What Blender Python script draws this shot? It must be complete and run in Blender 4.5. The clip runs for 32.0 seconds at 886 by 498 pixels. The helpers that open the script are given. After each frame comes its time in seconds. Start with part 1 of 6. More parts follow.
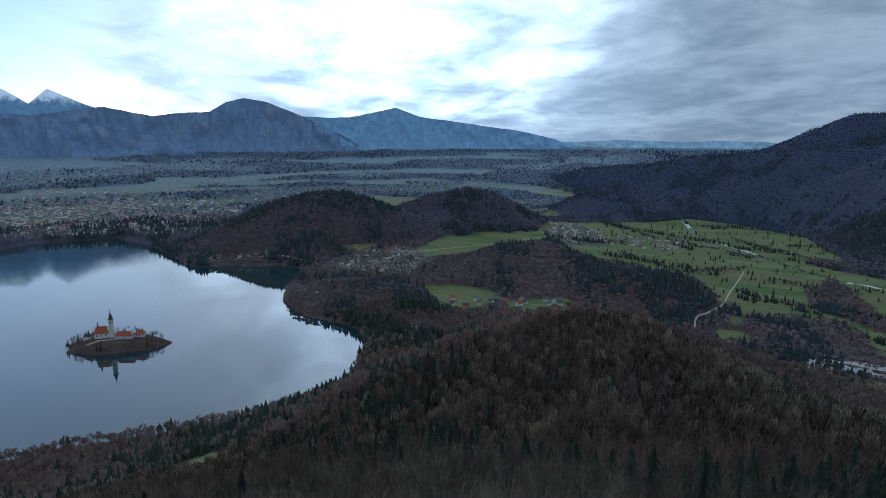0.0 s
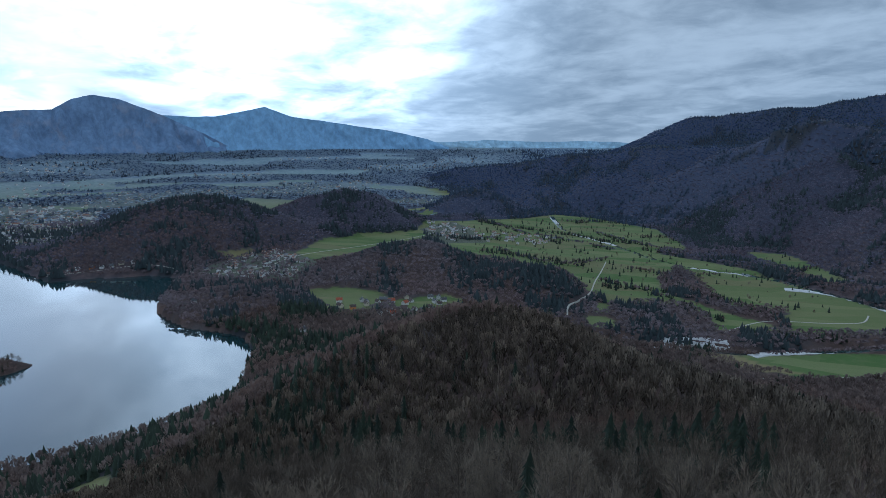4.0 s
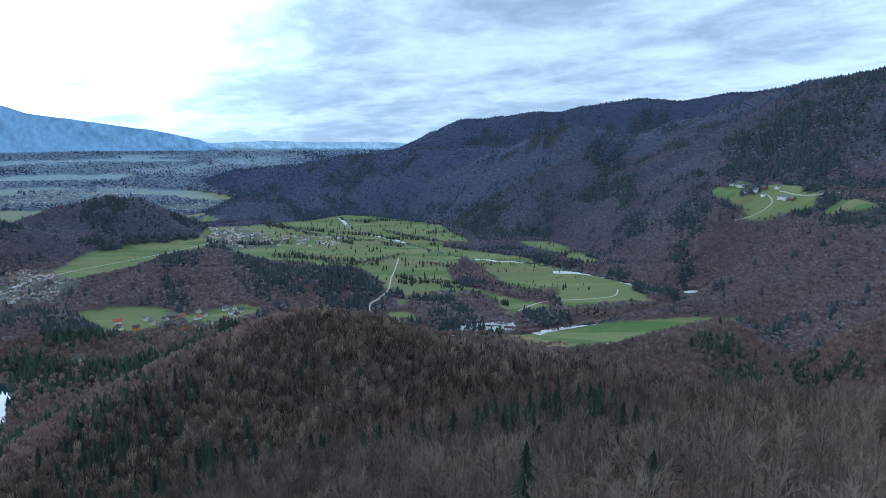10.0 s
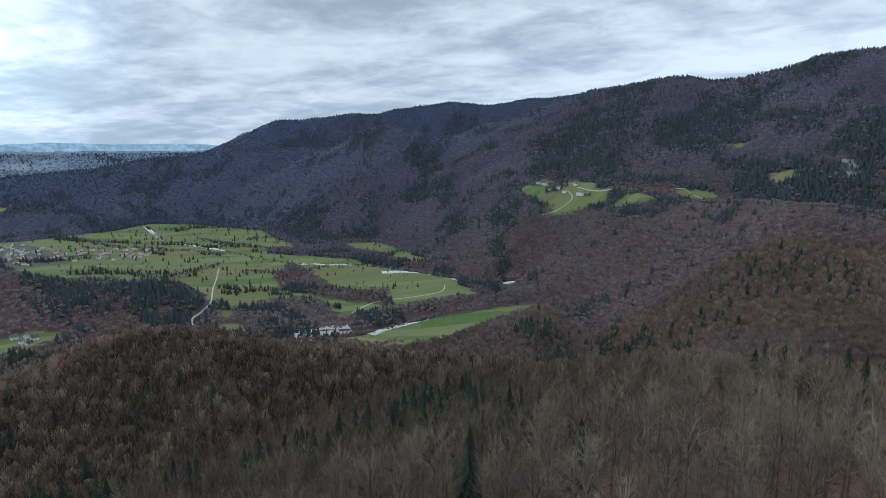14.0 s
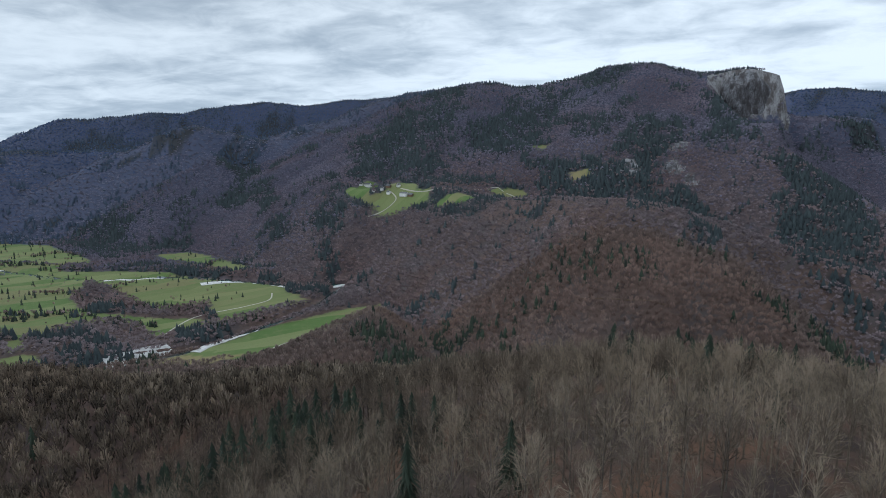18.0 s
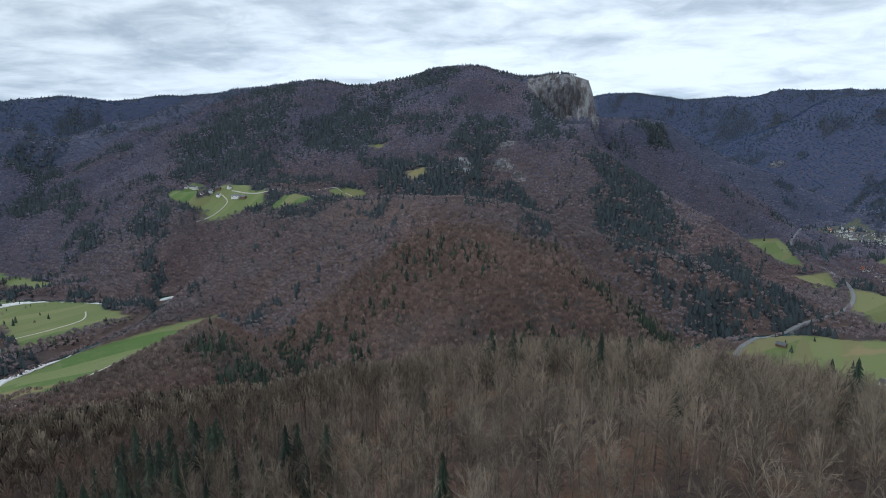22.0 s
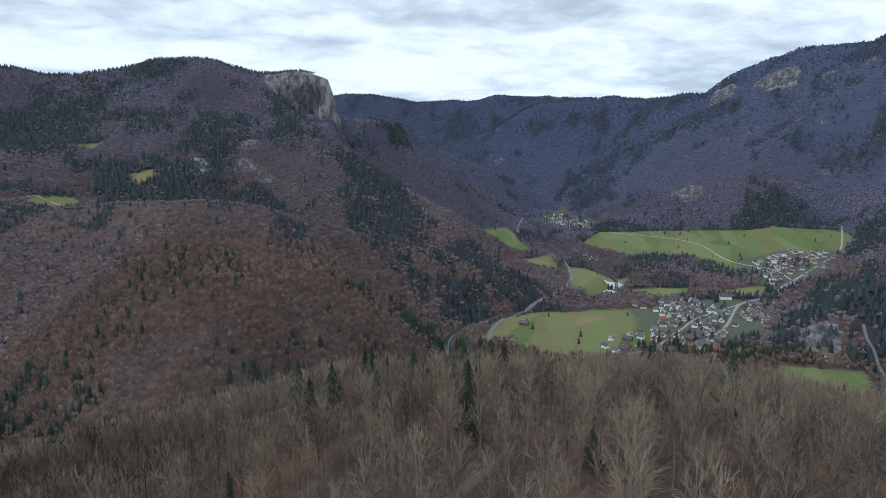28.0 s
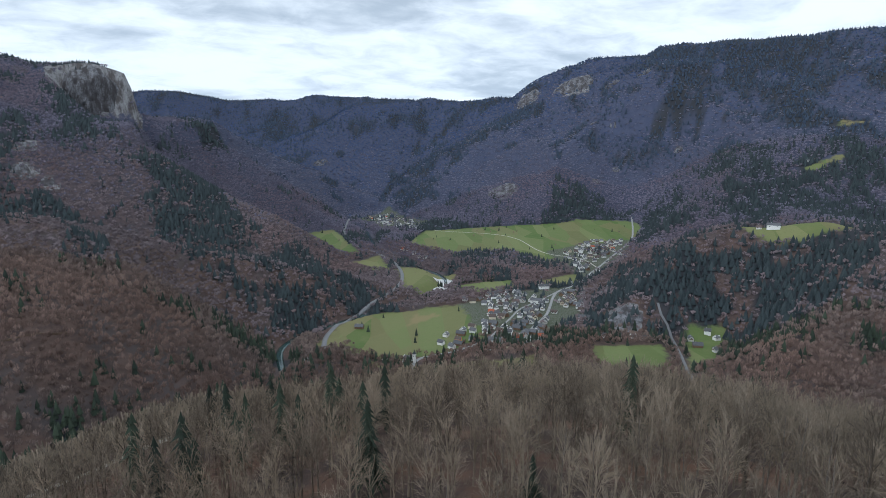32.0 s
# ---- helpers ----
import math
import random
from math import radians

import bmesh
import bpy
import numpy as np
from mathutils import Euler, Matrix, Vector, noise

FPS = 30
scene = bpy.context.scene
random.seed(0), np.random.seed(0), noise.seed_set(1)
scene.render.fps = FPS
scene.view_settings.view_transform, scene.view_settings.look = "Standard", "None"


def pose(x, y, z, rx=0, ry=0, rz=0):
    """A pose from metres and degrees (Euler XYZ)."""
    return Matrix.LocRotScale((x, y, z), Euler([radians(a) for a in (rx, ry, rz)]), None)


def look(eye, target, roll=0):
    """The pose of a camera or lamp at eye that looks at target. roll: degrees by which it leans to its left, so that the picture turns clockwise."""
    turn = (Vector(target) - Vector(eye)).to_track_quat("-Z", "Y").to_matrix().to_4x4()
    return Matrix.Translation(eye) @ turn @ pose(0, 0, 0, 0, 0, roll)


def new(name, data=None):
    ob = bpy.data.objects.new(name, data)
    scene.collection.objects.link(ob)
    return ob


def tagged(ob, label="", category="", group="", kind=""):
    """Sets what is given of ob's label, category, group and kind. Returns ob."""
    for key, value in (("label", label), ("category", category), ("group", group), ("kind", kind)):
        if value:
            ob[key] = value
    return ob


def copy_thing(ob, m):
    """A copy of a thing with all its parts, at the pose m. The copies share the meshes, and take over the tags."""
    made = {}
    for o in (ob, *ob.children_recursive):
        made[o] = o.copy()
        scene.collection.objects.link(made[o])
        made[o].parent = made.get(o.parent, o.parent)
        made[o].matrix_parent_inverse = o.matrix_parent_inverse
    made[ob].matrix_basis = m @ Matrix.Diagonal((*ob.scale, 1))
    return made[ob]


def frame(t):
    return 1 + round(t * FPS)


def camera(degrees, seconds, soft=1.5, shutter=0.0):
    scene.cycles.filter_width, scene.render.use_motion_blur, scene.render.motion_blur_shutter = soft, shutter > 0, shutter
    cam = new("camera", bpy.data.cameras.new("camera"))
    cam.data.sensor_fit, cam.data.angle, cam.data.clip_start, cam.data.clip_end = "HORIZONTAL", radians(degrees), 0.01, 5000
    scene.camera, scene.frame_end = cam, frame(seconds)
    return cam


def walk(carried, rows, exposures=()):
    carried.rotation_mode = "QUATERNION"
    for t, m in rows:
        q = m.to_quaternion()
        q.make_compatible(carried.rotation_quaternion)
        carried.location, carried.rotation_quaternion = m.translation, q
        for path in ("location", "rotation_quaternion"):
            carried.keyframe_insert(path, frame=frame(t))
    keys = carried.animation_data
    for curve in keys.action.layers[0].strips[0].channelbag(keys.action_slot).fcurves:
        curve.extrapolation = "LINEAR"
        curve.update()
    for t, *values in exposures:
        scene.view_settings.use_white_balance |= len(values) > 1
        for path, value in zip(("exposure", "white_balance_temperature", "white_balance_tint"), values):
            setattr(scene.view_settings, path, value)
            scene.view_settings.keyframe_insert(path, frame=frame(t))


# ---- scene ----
# the drone turns on a wide arc over the wooded summit
cam = camera(71.81, 32.0, soft=0.85)
PATH = [
    (0, (-0.02, -0.07, 329.97, 79.85, 0, -6.53)),
    (0.5, (-3.11, -3.53, 331.06, 79.85, 0, -7.95)),
    (1, (-6.18, -6.85, 332.13, 79.83, 0, -9.41)),
    (1.5, (-9.18, -9.88, 333.13, 79.81, 0, -10.77)),
    (2, (-12.11, -12.48, 334.04, 79.79, 0, -12.15)),
    (2.5, (-14.92, -14.51, 334.83, 79.79, 0, -13.60)),
    (3, (-17.58, -15.83, 335.46, 79.79, 0, -15.08)),
    (3.5, (-20.09, -16.35, 335.92, 79.79, 0, -16.75)),
    (5.5, (-28.94, -13.29, 336.80, 79.80, 0, -22.79)),
    (6, (-30.98, -12.11, 337.00, 79.79, 0, -24.33)),
    (6.5, (-33.02, -11.07, 337.28, 79.78, 0, -25.97)),
    (7, (-35.07, -10.18, 337.61, 79.76, 0, -27.65)),
    (7.5, (-37.18, -9.41, 337.96, 79.75, 0, -29.31)),
    (8, (-39.37, -8.73, 338.31, 79.74, 0, -31.04)),
    (8.5, (-41.68, -8.12, 338.63, 79.75, 0, -32.99)),
    (9, (-44.14, -7.54, 338.89, 79.76, 0, -34.92)),
    (9.5, (-46.77, -6.96, 339.07, 79.78, 0, -36.77)),
    (10, (-49.50, -6.37, 339.19, 79.81, 0, -38.65)),
    (10.5, (-52.24, -5.72, 339.28, 79.84, 0, -40.57)),
    (11, (-54.91, -4.99, 339.38, 79.87, 0, -42.71)),
    (11.5, (-57.44, -4.15, 339.52, 79.90, 0, -44.97)),
    (12, (-59.73, -3.17, 339.73, 79.91, 0, -47.12)),
    (12.5, (-61.73, -2.03, 340.02, 79.92, 0, -49.27)),
    (13, (-63.47, -0.74, 340.40, 79.92, 0, -51.37)),
    (13.5, (-65.04, 0.69, 340.83, 79.93, 0, -53.46)),
    (14, (-66.49, 2.22, 341.30, 79.94, 0, -55.51)),
    (14.5, (-67.89, 3.86, 341.79, 79.94, 0, -57.75)),
    (16.5, (-73.55, 11.07, 343.53, 80.06, 0, -66.64)),
    (17, (-74.59, 12.98, 343.83, 80.06, 0, -68.81)),
    (17.5, (-75.24, 14.92, 344.04, 80.05, 0, -70.63)),
    (18, (-75.40, 16.87, 344.15, 80.05, 0, -72.36)),
    (18.5, (-74.99, 18.83, 344.16, 80.04, 0, -74.02)),
    (19, (-74.10, 20.79, 344.11, 80.03, 0, -75.86)),
    (19.5, (-72.90, 22.72, 344.06, 80.02, 0, -77.88)),
    (20, (-71.54, 24.62, 344.05, 80.00, 0, -79.93)),
    (20.5, (-70.16, 26.47, 344.14, 79.99, 0, -81.86)),
    (21, (-68.91, 28.25, 344.39, 79.97, 0, -83.85)),
    (21.5, (-67.89, 29.96, 344.82, 79.95, 0, -85.80)),
    (22, (-66.94, 31.60, 345.35, 79.94, 0, -87.75)),
    (22.5, (-65.83, 33.15, 345.89, 79.92, 0, -89.72)),
    (23, (-64.36, 34.62, 346.31, 79.89, 0, -91.62)),
    (23.5, (-62.29, 36.00, 346.53, 79.87, 0, -93.67)),
    (24, (-59.41, 37.30, 346.44, 79.87, 0, -95.71)),
    (24.5, (-55.59, 38.50, 345.96, 79.88, 0, -97.62)),
    (25, (-51.03, 39.62, 345.17, 79.89, 0, -99.51)),
    (25.5, (-46.03, 40.64, 344.19, 79.90, 0, -101.39)),
    (27.5, (-27.36, 43.68, 340.47, 79.98, 0, -109.58)),
    (28, (-24.01, 44.19, 339.99, 79.99, 0, -111.52)),
    (28.5, (-21.10, 44.62, 339.68, 79.99, 0, -113.44)),
    (29, (-18.47, 44.98, 339.52, 80.01, 0, -115.42)),
    (29.5, (-15.99, 45.30, 339.46, 80.02, 0, -117.51)),
    (30, (-13.49, 45.58, 339.46, 80.03, 0, -119.68)),
    (30.5, (-10.87, 45.84, 339.50, 80.04, 0, -121.77)),
    (31, (-8.14, 46.09, 339.57, 80.05, 0, -123.84)),
    (31.5, (-5.33, 46.34, 339.65, 80.07, 0, -125.93)),
    (32, (-2.49, 46.58, 339.74, 80.08, 0, -128.06)),
]
EXPOSURES = [(0.0, -0.74, 5050, 7), (3.5, -0.58, 5000, 7), (6.0, -0.34, 4900, 7), (8.0, -0.1, 4800, 7), (9.5, 0.2, 4900, 7), (11.0, 0.42, 5050, 8), (12.0, 0.40, 5250, 8), (13.0, 0.20, 5600, 9),
             (14.0, 0.14, 5650, 9), (17.0, 0.18, 5800, 10), (20.0, 0.26, 5850, 10), (25.0, 0.33, 5850, 11), (32.0, 0.36, 5850, 11)]
walk(cam, [(t, pose(*p)) for t, p in PATH], EXPOSURES)

# ---- light: a winter noon under broken stratus, the sun low behind the clouds ----
SUN_AZ, SUN_EL = 2.0, 17.0          # degrees clockwise from +y, and above the horizon
sun_dir = Vector((math.sin(radians(SUN_AZ)) * math.cos(radians(SUN_EL)),
                  math.cos(radians(SUN_AZ)) * math.cos(radians(SUN_EL)), math.sin(radians(SUN_EL))))
sun = new("sun", bpy.data.lights.new("sun", "SUN"))
sun.data.energy, sun.data.angle, sun.data.color = 1.0, radians(110), (1.0, 0.95, 0.88)
sun.matrix_world = look(sun_dir * 100, (0, 0, 0))


class Nodes:
    """Short hand for building node trees."""

    def __init__(self, tree):
        self.tree = tree
        tree.nodes.clear()

    def node(self, kind, **links):
        n = self.tree.nodes.new(kind)
        for key, value in links.items():
            self.feed(n.inputs[key.replace("_", " ")], value)
        return n

    def feed(self, socket, value):
        if isinstance(value, bpy.types.NodeSocket):
            self.tree.links.new(value, socket)
        else:
            socket.default_value = value

    def math(self, op, a, b=0.0, c=0.0, clamp=False):
        n = self.tree.nodes.new("ShaderNodeMath")
        n.operation, n.use_clamp = op, clamp
        for s, v in zip(n.inputs, (a, b, c)):
            self.feed(s, v)
        return n.outputs[0]

    def vec(self, op, a, b=(0, 0, 0)):
        n = self.tree.nodes.new("ShaderNodeVectorMath")
        n.operation = op
        self.feed(n.inputs[0], a)
        self.feed(n.inputs[1], b)
        return n.outputs["Value" if op in ("DOT_PRODUCT", "LENGTH") else "Vector"]

    def mix(self, fac, a, b, blend="MIX"):
        n = self.tree.nodes.new("ShaderNodeMix")
        n.data_type, n.blend_type = "RGBA", blend
        self.feed(n.inputs[0], fac)
        self.feed(n.inputs[6], (*a, 1) if isinstance(a, tuple) and len(a) == 3 else a)
        self.feed(n.inputs[7], (*b, 1) if isinstance(b, tuple) and len(b) == 3 else b)
        return n.outputs[2]

    def ramp(self, fac, lo, hi):
        n = self.tree.nodes.new("ShaderNodeMapRange")
        n.interpolation_type = "SMOOTHSTEP"
        self.feed(n.inputs[0], fac)
        n.inputs[1].default_value, n.inputs[2].default_value = lo, hi
        return n.outputs[0]

    def attribute(self, name, output):
        n = self.tree.nodes.new("ShaderNodeAttribute")
        n.attribute_name = name
        return n.outputs[output]

    def noise(self, vector, scale, detail=4.0, rough=0.55, distort=0.0):
        n = self.tree.nodes.new("ShaderNodeTexNoise")
        self.feed(n.inputs["Vector"], vector)
        n.inputs["Scale"].default_value, n.inputs["Detail"].default_value = scale, detail
        n.inputs["Roughness"].default_value, n.inputs["Distortion"].default_value = rough, distort
        return n.outputs[0]


def build_sky():
    world = bpy.data.worlds.new("winter_sky")
    scene.world = world
    world.use_nodes = True
    g = Nodes(world.node_tree)
    sky = g.node("ShaderNodeTexSky")
    sky.sky_type, sky.sun_disc = "NISHITA", False
    sky.sun_elevation, sky.sun_rotation, sky.altitude = radians(SUN_EL), radians(SUN_AZ), 800.0
    d = g.node("ShaderNodeTexCoord").outputs["Generated"]
    xyz = g.node("ShaderNodeSeparateXYZ", Vector=d)
    up = g.math("MAXIMUM", xyz.outputs[2], 0.0)
    flat = g.math("DIVIDE", 1.0, g.math("ADD", up, 0.15))
    layer = g.node("ShaderNodeCombineXYZ", X=g.math("MULTIPLY", xyz.outputs[0], flat), Y=g.math("MULTIPLY", xyz.outputs[1], flat), Z=0.0)
    layer = g.vec("MULTIPLY", layer.outputs[0], (1.0, 0.62, 1.0))
    broad = g.noise(layer, 0.40, 3, 0.5, 0.3)
    billow = g.noise(layer, 1.4, 7, 0.56, 0.3)
    toward = g.vec("DOT_PRODUCT", d, tuple(sun_dir))
    glow = g.ramp(g.math("ADD", toward, g.math("MULTIPLY", g.math("SUBTRACT", billow, 0.5), 0.16)), 0.935, 1.0)
    aside = g.vec("DOT_PRODUCT", d, (-0.235, 0.915, 0.33))
    halo = g.ramp(g.math("MAXIMUM", toward, aside), 0.84, 1.0)
    shred = g.noise(g.vec("MULTIPLY", layer, (1.0, 1.5, 1.0)), 3.8, 8, 0.6, 0.5)
    body = g.math("ADD", g.math("MULTIPLY", billow, 0.55), g.math("ADD", g.math("MULTIPLY", broad, 0.35), g.math("MULTIPLY", shred, 0.28)))
    grey = g.mix(g.ramp(body, 0.46, 0.70), (0.37, 0.43, 0.48), (0.80, 0.855, 0.87))
    low = g.ramp(up, 0.30, 0.0)
    grey = g.mix(g.math("MULTIPLY", low, 0.25), grey, (0.56, 0.68, 0.77))
    thick = g.ramp(g.vec("DOT_PRODUCT", d, (0.60, 0.67, 0.42)), 0.72, 1.0)
    bright = g.math("ADD", 1.0, g.math("ADD", g.math("MULTIPLY", halo, 0.85), g.math("MULTIPLY", glow, 1.9)))
    bright = g.math("MULTIPLY", bright, g.math("ADD", 1.0, g.math("MULTIPLY", g.ramp(up, 0.3, 0.95), 0.35)))     # an overcast sky is brightest overhead
    bright = g.math("MULTIPLY", bright, g.math("SUBTRACT", 1.0, g.math("MULTIPLY", thick, 0.14)))
    cloud = g.node("ShaderNodeBackground", Color=grey, Strength=bright)
    clear = g.node("ShaderNodeBackground", Color=sky.outputs[0], Strength=0.20)
    gap = g.math("MULTIPLY", g.ramp(up, 0.05, 0.14), g.math("MULTIPLY", g.ramp(broad, 0.40, 0.30), g.ramp(billow, 0.52, 0.40)))
    thin = g.math("MULTIPLY", g.ramp(g.vec("DOT_PRODUCT", d, (-0.55, 0.80, 0.22)), 0.88, 0.98), g.ramp(billow, 0.64, 0.46))
    cover = g.math("SUBTRACT", 1.0, g.math("MAXIMUM", gap, g.math("MULTIPLY", thin, 0.85)))
    mixed = g.node("ShaderNodeMixShader")
    g.feed(mixed.inputs[0], cover)
    g.feed(mixed.inputs[1], clear.outputs[0])
    g.feed(mixed.inputs[2], cloud.outputs[0])
    out = g.node("ShaderNodeOutputWorld")
    g.feed(out.inputs[0], mixed.outputs[0])


build_sky()


# ---- materials ----
def material(name, build, bump=None):
    m = bpy.data.materials.new(name)
    m.use_nodes = True
    g = Nodes(m.node_tree)
    b = g.node("ShaderNodeBsdfPrincipled")
    b.inputs["Specular IOR Level"].default_value = 0.3
    build(g, b)
    out = g.node("ShaderNodeOutputMaterial")
    g.feed(out.inputs[0], b.outputs[0])
    return m


def place_of(g):
    return g.node("ShaderNodeNewGeometry").outputs["Position"]


def plain(name, colour, rough=0.7, metal=0.0, vary=0.15, scale=0.5, per_object=0.0):
    def build(g, b):
        n = g.noise(place_of(g), scale, 5, 0.6)
        c = g.mix(g.ramp(n, 0.3, 0.7), tuple(v * (1 - vary) for v in colour), tuple(min(1, v * (1 + vary)) for v in colour))
        if per_object:
            r = g.node("ShaderNodeObjectInfo").outputs["Random"]
            c = g.mix(g.math("MULTIPLY", r, per_object), c, tuple(v * 0.35 for v in colour))
        g.feed(b.inputs["Base Color"], c)
        g.feed(b.inputs["Roughness"], g.math("ADD", rough - 0.06, g.math("MULTIPLY", n, 0.12)))
        b.inputs["Metallic"].default_value = metal
    return material(name, build)


def ground_nodes(g, b):
    p = place_of(g)
    sep = g.node("ShaderNodeSeparateColor", Color=g.attribute("cover", "Color"))
    meadow, rock, town = sep.outputs[0], sep.outputs[1], sep.outputs[2]
    tone = g.attribute("cover", "Alpha")
    fine, mid, big = g.noise(p, 0.35, 6, 0.65), g.noise(p, 0.05, 5, 0.6), g.noise(p, 0.011, 4, 0.55)
    reach = g.vec("LENGTH", p)
    rust = g.mix(g.ramp(g.math("ADD", g.math("MULTIPLY", big, 0.6), g.math("MULTIPLY", mid, 0.4)), 0.46, 0.60), (0.034, 0.023, 0.017), (0.165, 0.072, 0.028))
    brown = g.mix(g.ramp(mid, 0.35, 0.65), (0.070, 0.049, 0.043), (0.128, 0.085, 0.069))
    brown = g.mix(g.ramp(big, 0.5, 0.68), brown, (0.085, 0.069, 0.066))
    litter = g.mix(g.ramp(reach, 160, 420), rust, brown)
    litter = g.mix(g.math("MULTIPLY", g.ramp(fine, 0.5, 0.75), 0.6), litter, (0.035, 0.028, 0.026))
    # blue haze mixed into the litter's colour with growing distance
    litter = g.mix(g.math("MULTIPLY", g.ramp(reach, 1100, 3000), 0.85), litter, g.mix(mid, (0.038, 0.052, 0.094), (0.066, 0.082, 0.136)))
    # darker ground colour where spruces stand
    litter = g.mix(g.ramp(g.attribute("under_spruce", "Fac"), 0.25, 0.8), litter, (0.034, 0.036, 0.040))
    plots = g.tree.nodes.new("ShaderNodeTexVoronoi")
    plots.inputs["Scale"].default_value = 0.011
    skew = g.tree.nodes.new("ShaderNodeVectorRotate")
    skew.inputs["Angle"].default_value = 0.6
    g.feed(skew.inputs["Vector"], p)
    g.feed(plots.inputs["Vector"], g.vec("MULTIPLY", skew.outputs[0], (0.45, 1.9, 0.0)))
    shade = g.node("ShaderNodeSeparateColor", Color=plots.outputs["Color"])
    grass = g.mix(shade.outputs[0], (0.066, 0.118, 0.029), (0.158, 0.180, 0.072))
    grass = g.mix(g.math("MULTIPLY", g.ramp(shade.outputs[1], 0.62, 0.9), 0.7), grass, (0.150, 0.135, 0.062))
    grass = g.mix(g.math("MULTIPLY", g.ramp(mid, 0.45, 0.7), 0.4), grass, (0.150, 0.158, 0.070))
    grass = g.mix(g.math("MULTIPLY", g.ramp(fine, 0.48, 0.75), 0.45), grass, (0.070, 0.098, 0.028))
    grass = g.mix(tone, grass, (0.225, 0.172, 0.088))
    stone = g.mix(g.ramp(g.noise(g.vec("MULTIPLY", p, (1, 1, 0.3)), 0.045, 7, 0.68), 0.38, 0.60), (0.080, 0.070, 0.068), (0.25, 0.245, 0.245))
    stone = g.mix(g.math("MULTIPLY", g.ramp(fine, 0.5, 0.62), 0.6), stone, (0.07, 0.06, 0.055))
    streets = g.mix(g.ramp(fine, 0.4, 0.6), (0.052, 0.068, 0.034), (0.125, 0.122, 0.100))
    edge = g.math("MULTIPLY", g.math("SUBTRACT", mid, 0.5), 0.5)
    c = g.mix(g.ramp(g.math("ADD", meadow, edge), 0.42, 0.58), litter, grass)
    c = g.mix(g.ramp(g.math("ADD", town, edge), 0.4, 0.6), c, streets)
    # haze over the far plain, put into its base colour
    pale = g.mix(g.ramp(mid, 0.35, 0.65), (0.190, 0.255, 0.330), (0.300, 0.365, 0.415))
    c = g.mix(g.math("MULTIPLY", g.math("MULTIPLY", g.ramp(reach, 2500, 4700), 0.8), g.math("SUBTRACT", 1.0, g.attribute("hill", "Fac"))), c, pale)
    c = g.mix(g.ramp(g.math("ADD", rock, g.math("MULTIPLY", edge, 2.0)), 0.4, 0.6), c, stone)
    g.feed(b.inputs["Base Color"], c)
    b.inputs["Roughness"].default_value = 0.92
    b.inputs["Specular IOR Level"].default_value = 0.16
    bump = g.node("ShaderNodeBump", Height=fine)
    bump.inputs["Strength"].default_value, bump.inputs["Distance"].default_value = 0.4, 1.0
    g.feed(b.inputs["Normal"], bump.outputs[0])


def foliage(name, dark, light, grain=1.1, rough=0.9, lift=0.3, rust=0.0):
    """Colour by tree, by patch and by twig;
    lift: how far the thicket of twigs takes its light as the slope it stands on does, whichever way a twig faces."""
    def build(g, b):
        p = place_of(g)
        tone = g.attribute("tone", "Fac")
        n = g.noise(p, 0.018, 4, 0.6)
        twig = g.noise(g.vec("MULTIPLY", p, (1, 1, 0.45)), grain, 4, 0.7)
        f = g.math("ADD", g.math("MULTIPLY", tone, 0.72), g.math("ADD", g.math("MULTIPLY", n, 0.25), g.math("MULTIPLY", g.math("SUBTRACT", twig, 0.46), 0.7)), clamp=True)
        c = g.mix(f, dark, light)
        if rust:        # stands that keep their dead brown leaves
            c = g.mix(g.math("MULTIPLY", g.ramp(g.noise(p, 0.0035, 4, 0.6), 0.44, 0.60), rust), c, g.mix(f, tuple(v * k for v, k in zip(dark, (1.25, 0.85, 0.62))), tuple(v * k for v, k in zip(light, (1.08, 0.78, 0.62)))))
        g.feed(b.inputs["Base Color"], c)
        b.inputs["Roughness"].default_value = rough
        bump = g.node("ShaderNodeBump", Height=twig)
        bump.inputs["Strength"].default_value, bump.inputs["Distance"].default_value = 0.7, 0.8
        slope = g.vec("MULTIPLY", g.attribute("lie", "Vector"), (lift,) * 3)
        g.feed(b.inputs["Normal"], g.vec("NORMALIZE", g.vec("ADD", g.vec("MULTIPLY", bump.outputs[0], (1 - lift,) * 3), slope)))
    return material(name, build)


def bark_nodes(g, b):
    n = g.noise(g.vec("MULTIPLY", place_of(g), (1, 1, 0.25)), 3.0, 6, 0.65)
    r = g.node("ShaderNodeObjectInfo").outputs["Random"]
    c = g.mix(g.ramp(n, 0.3, 0.7), (0.075, 0.062, 0.052), (0.19, 0.165, 0.14))
    g.feed(b.inputs["Base Color"], g.mix(g.math("MULTIPLY", r, 0.5), c, (0.11, 0.075, 0.055)))
    b.inputs["Roughness"].default_value = 0.95


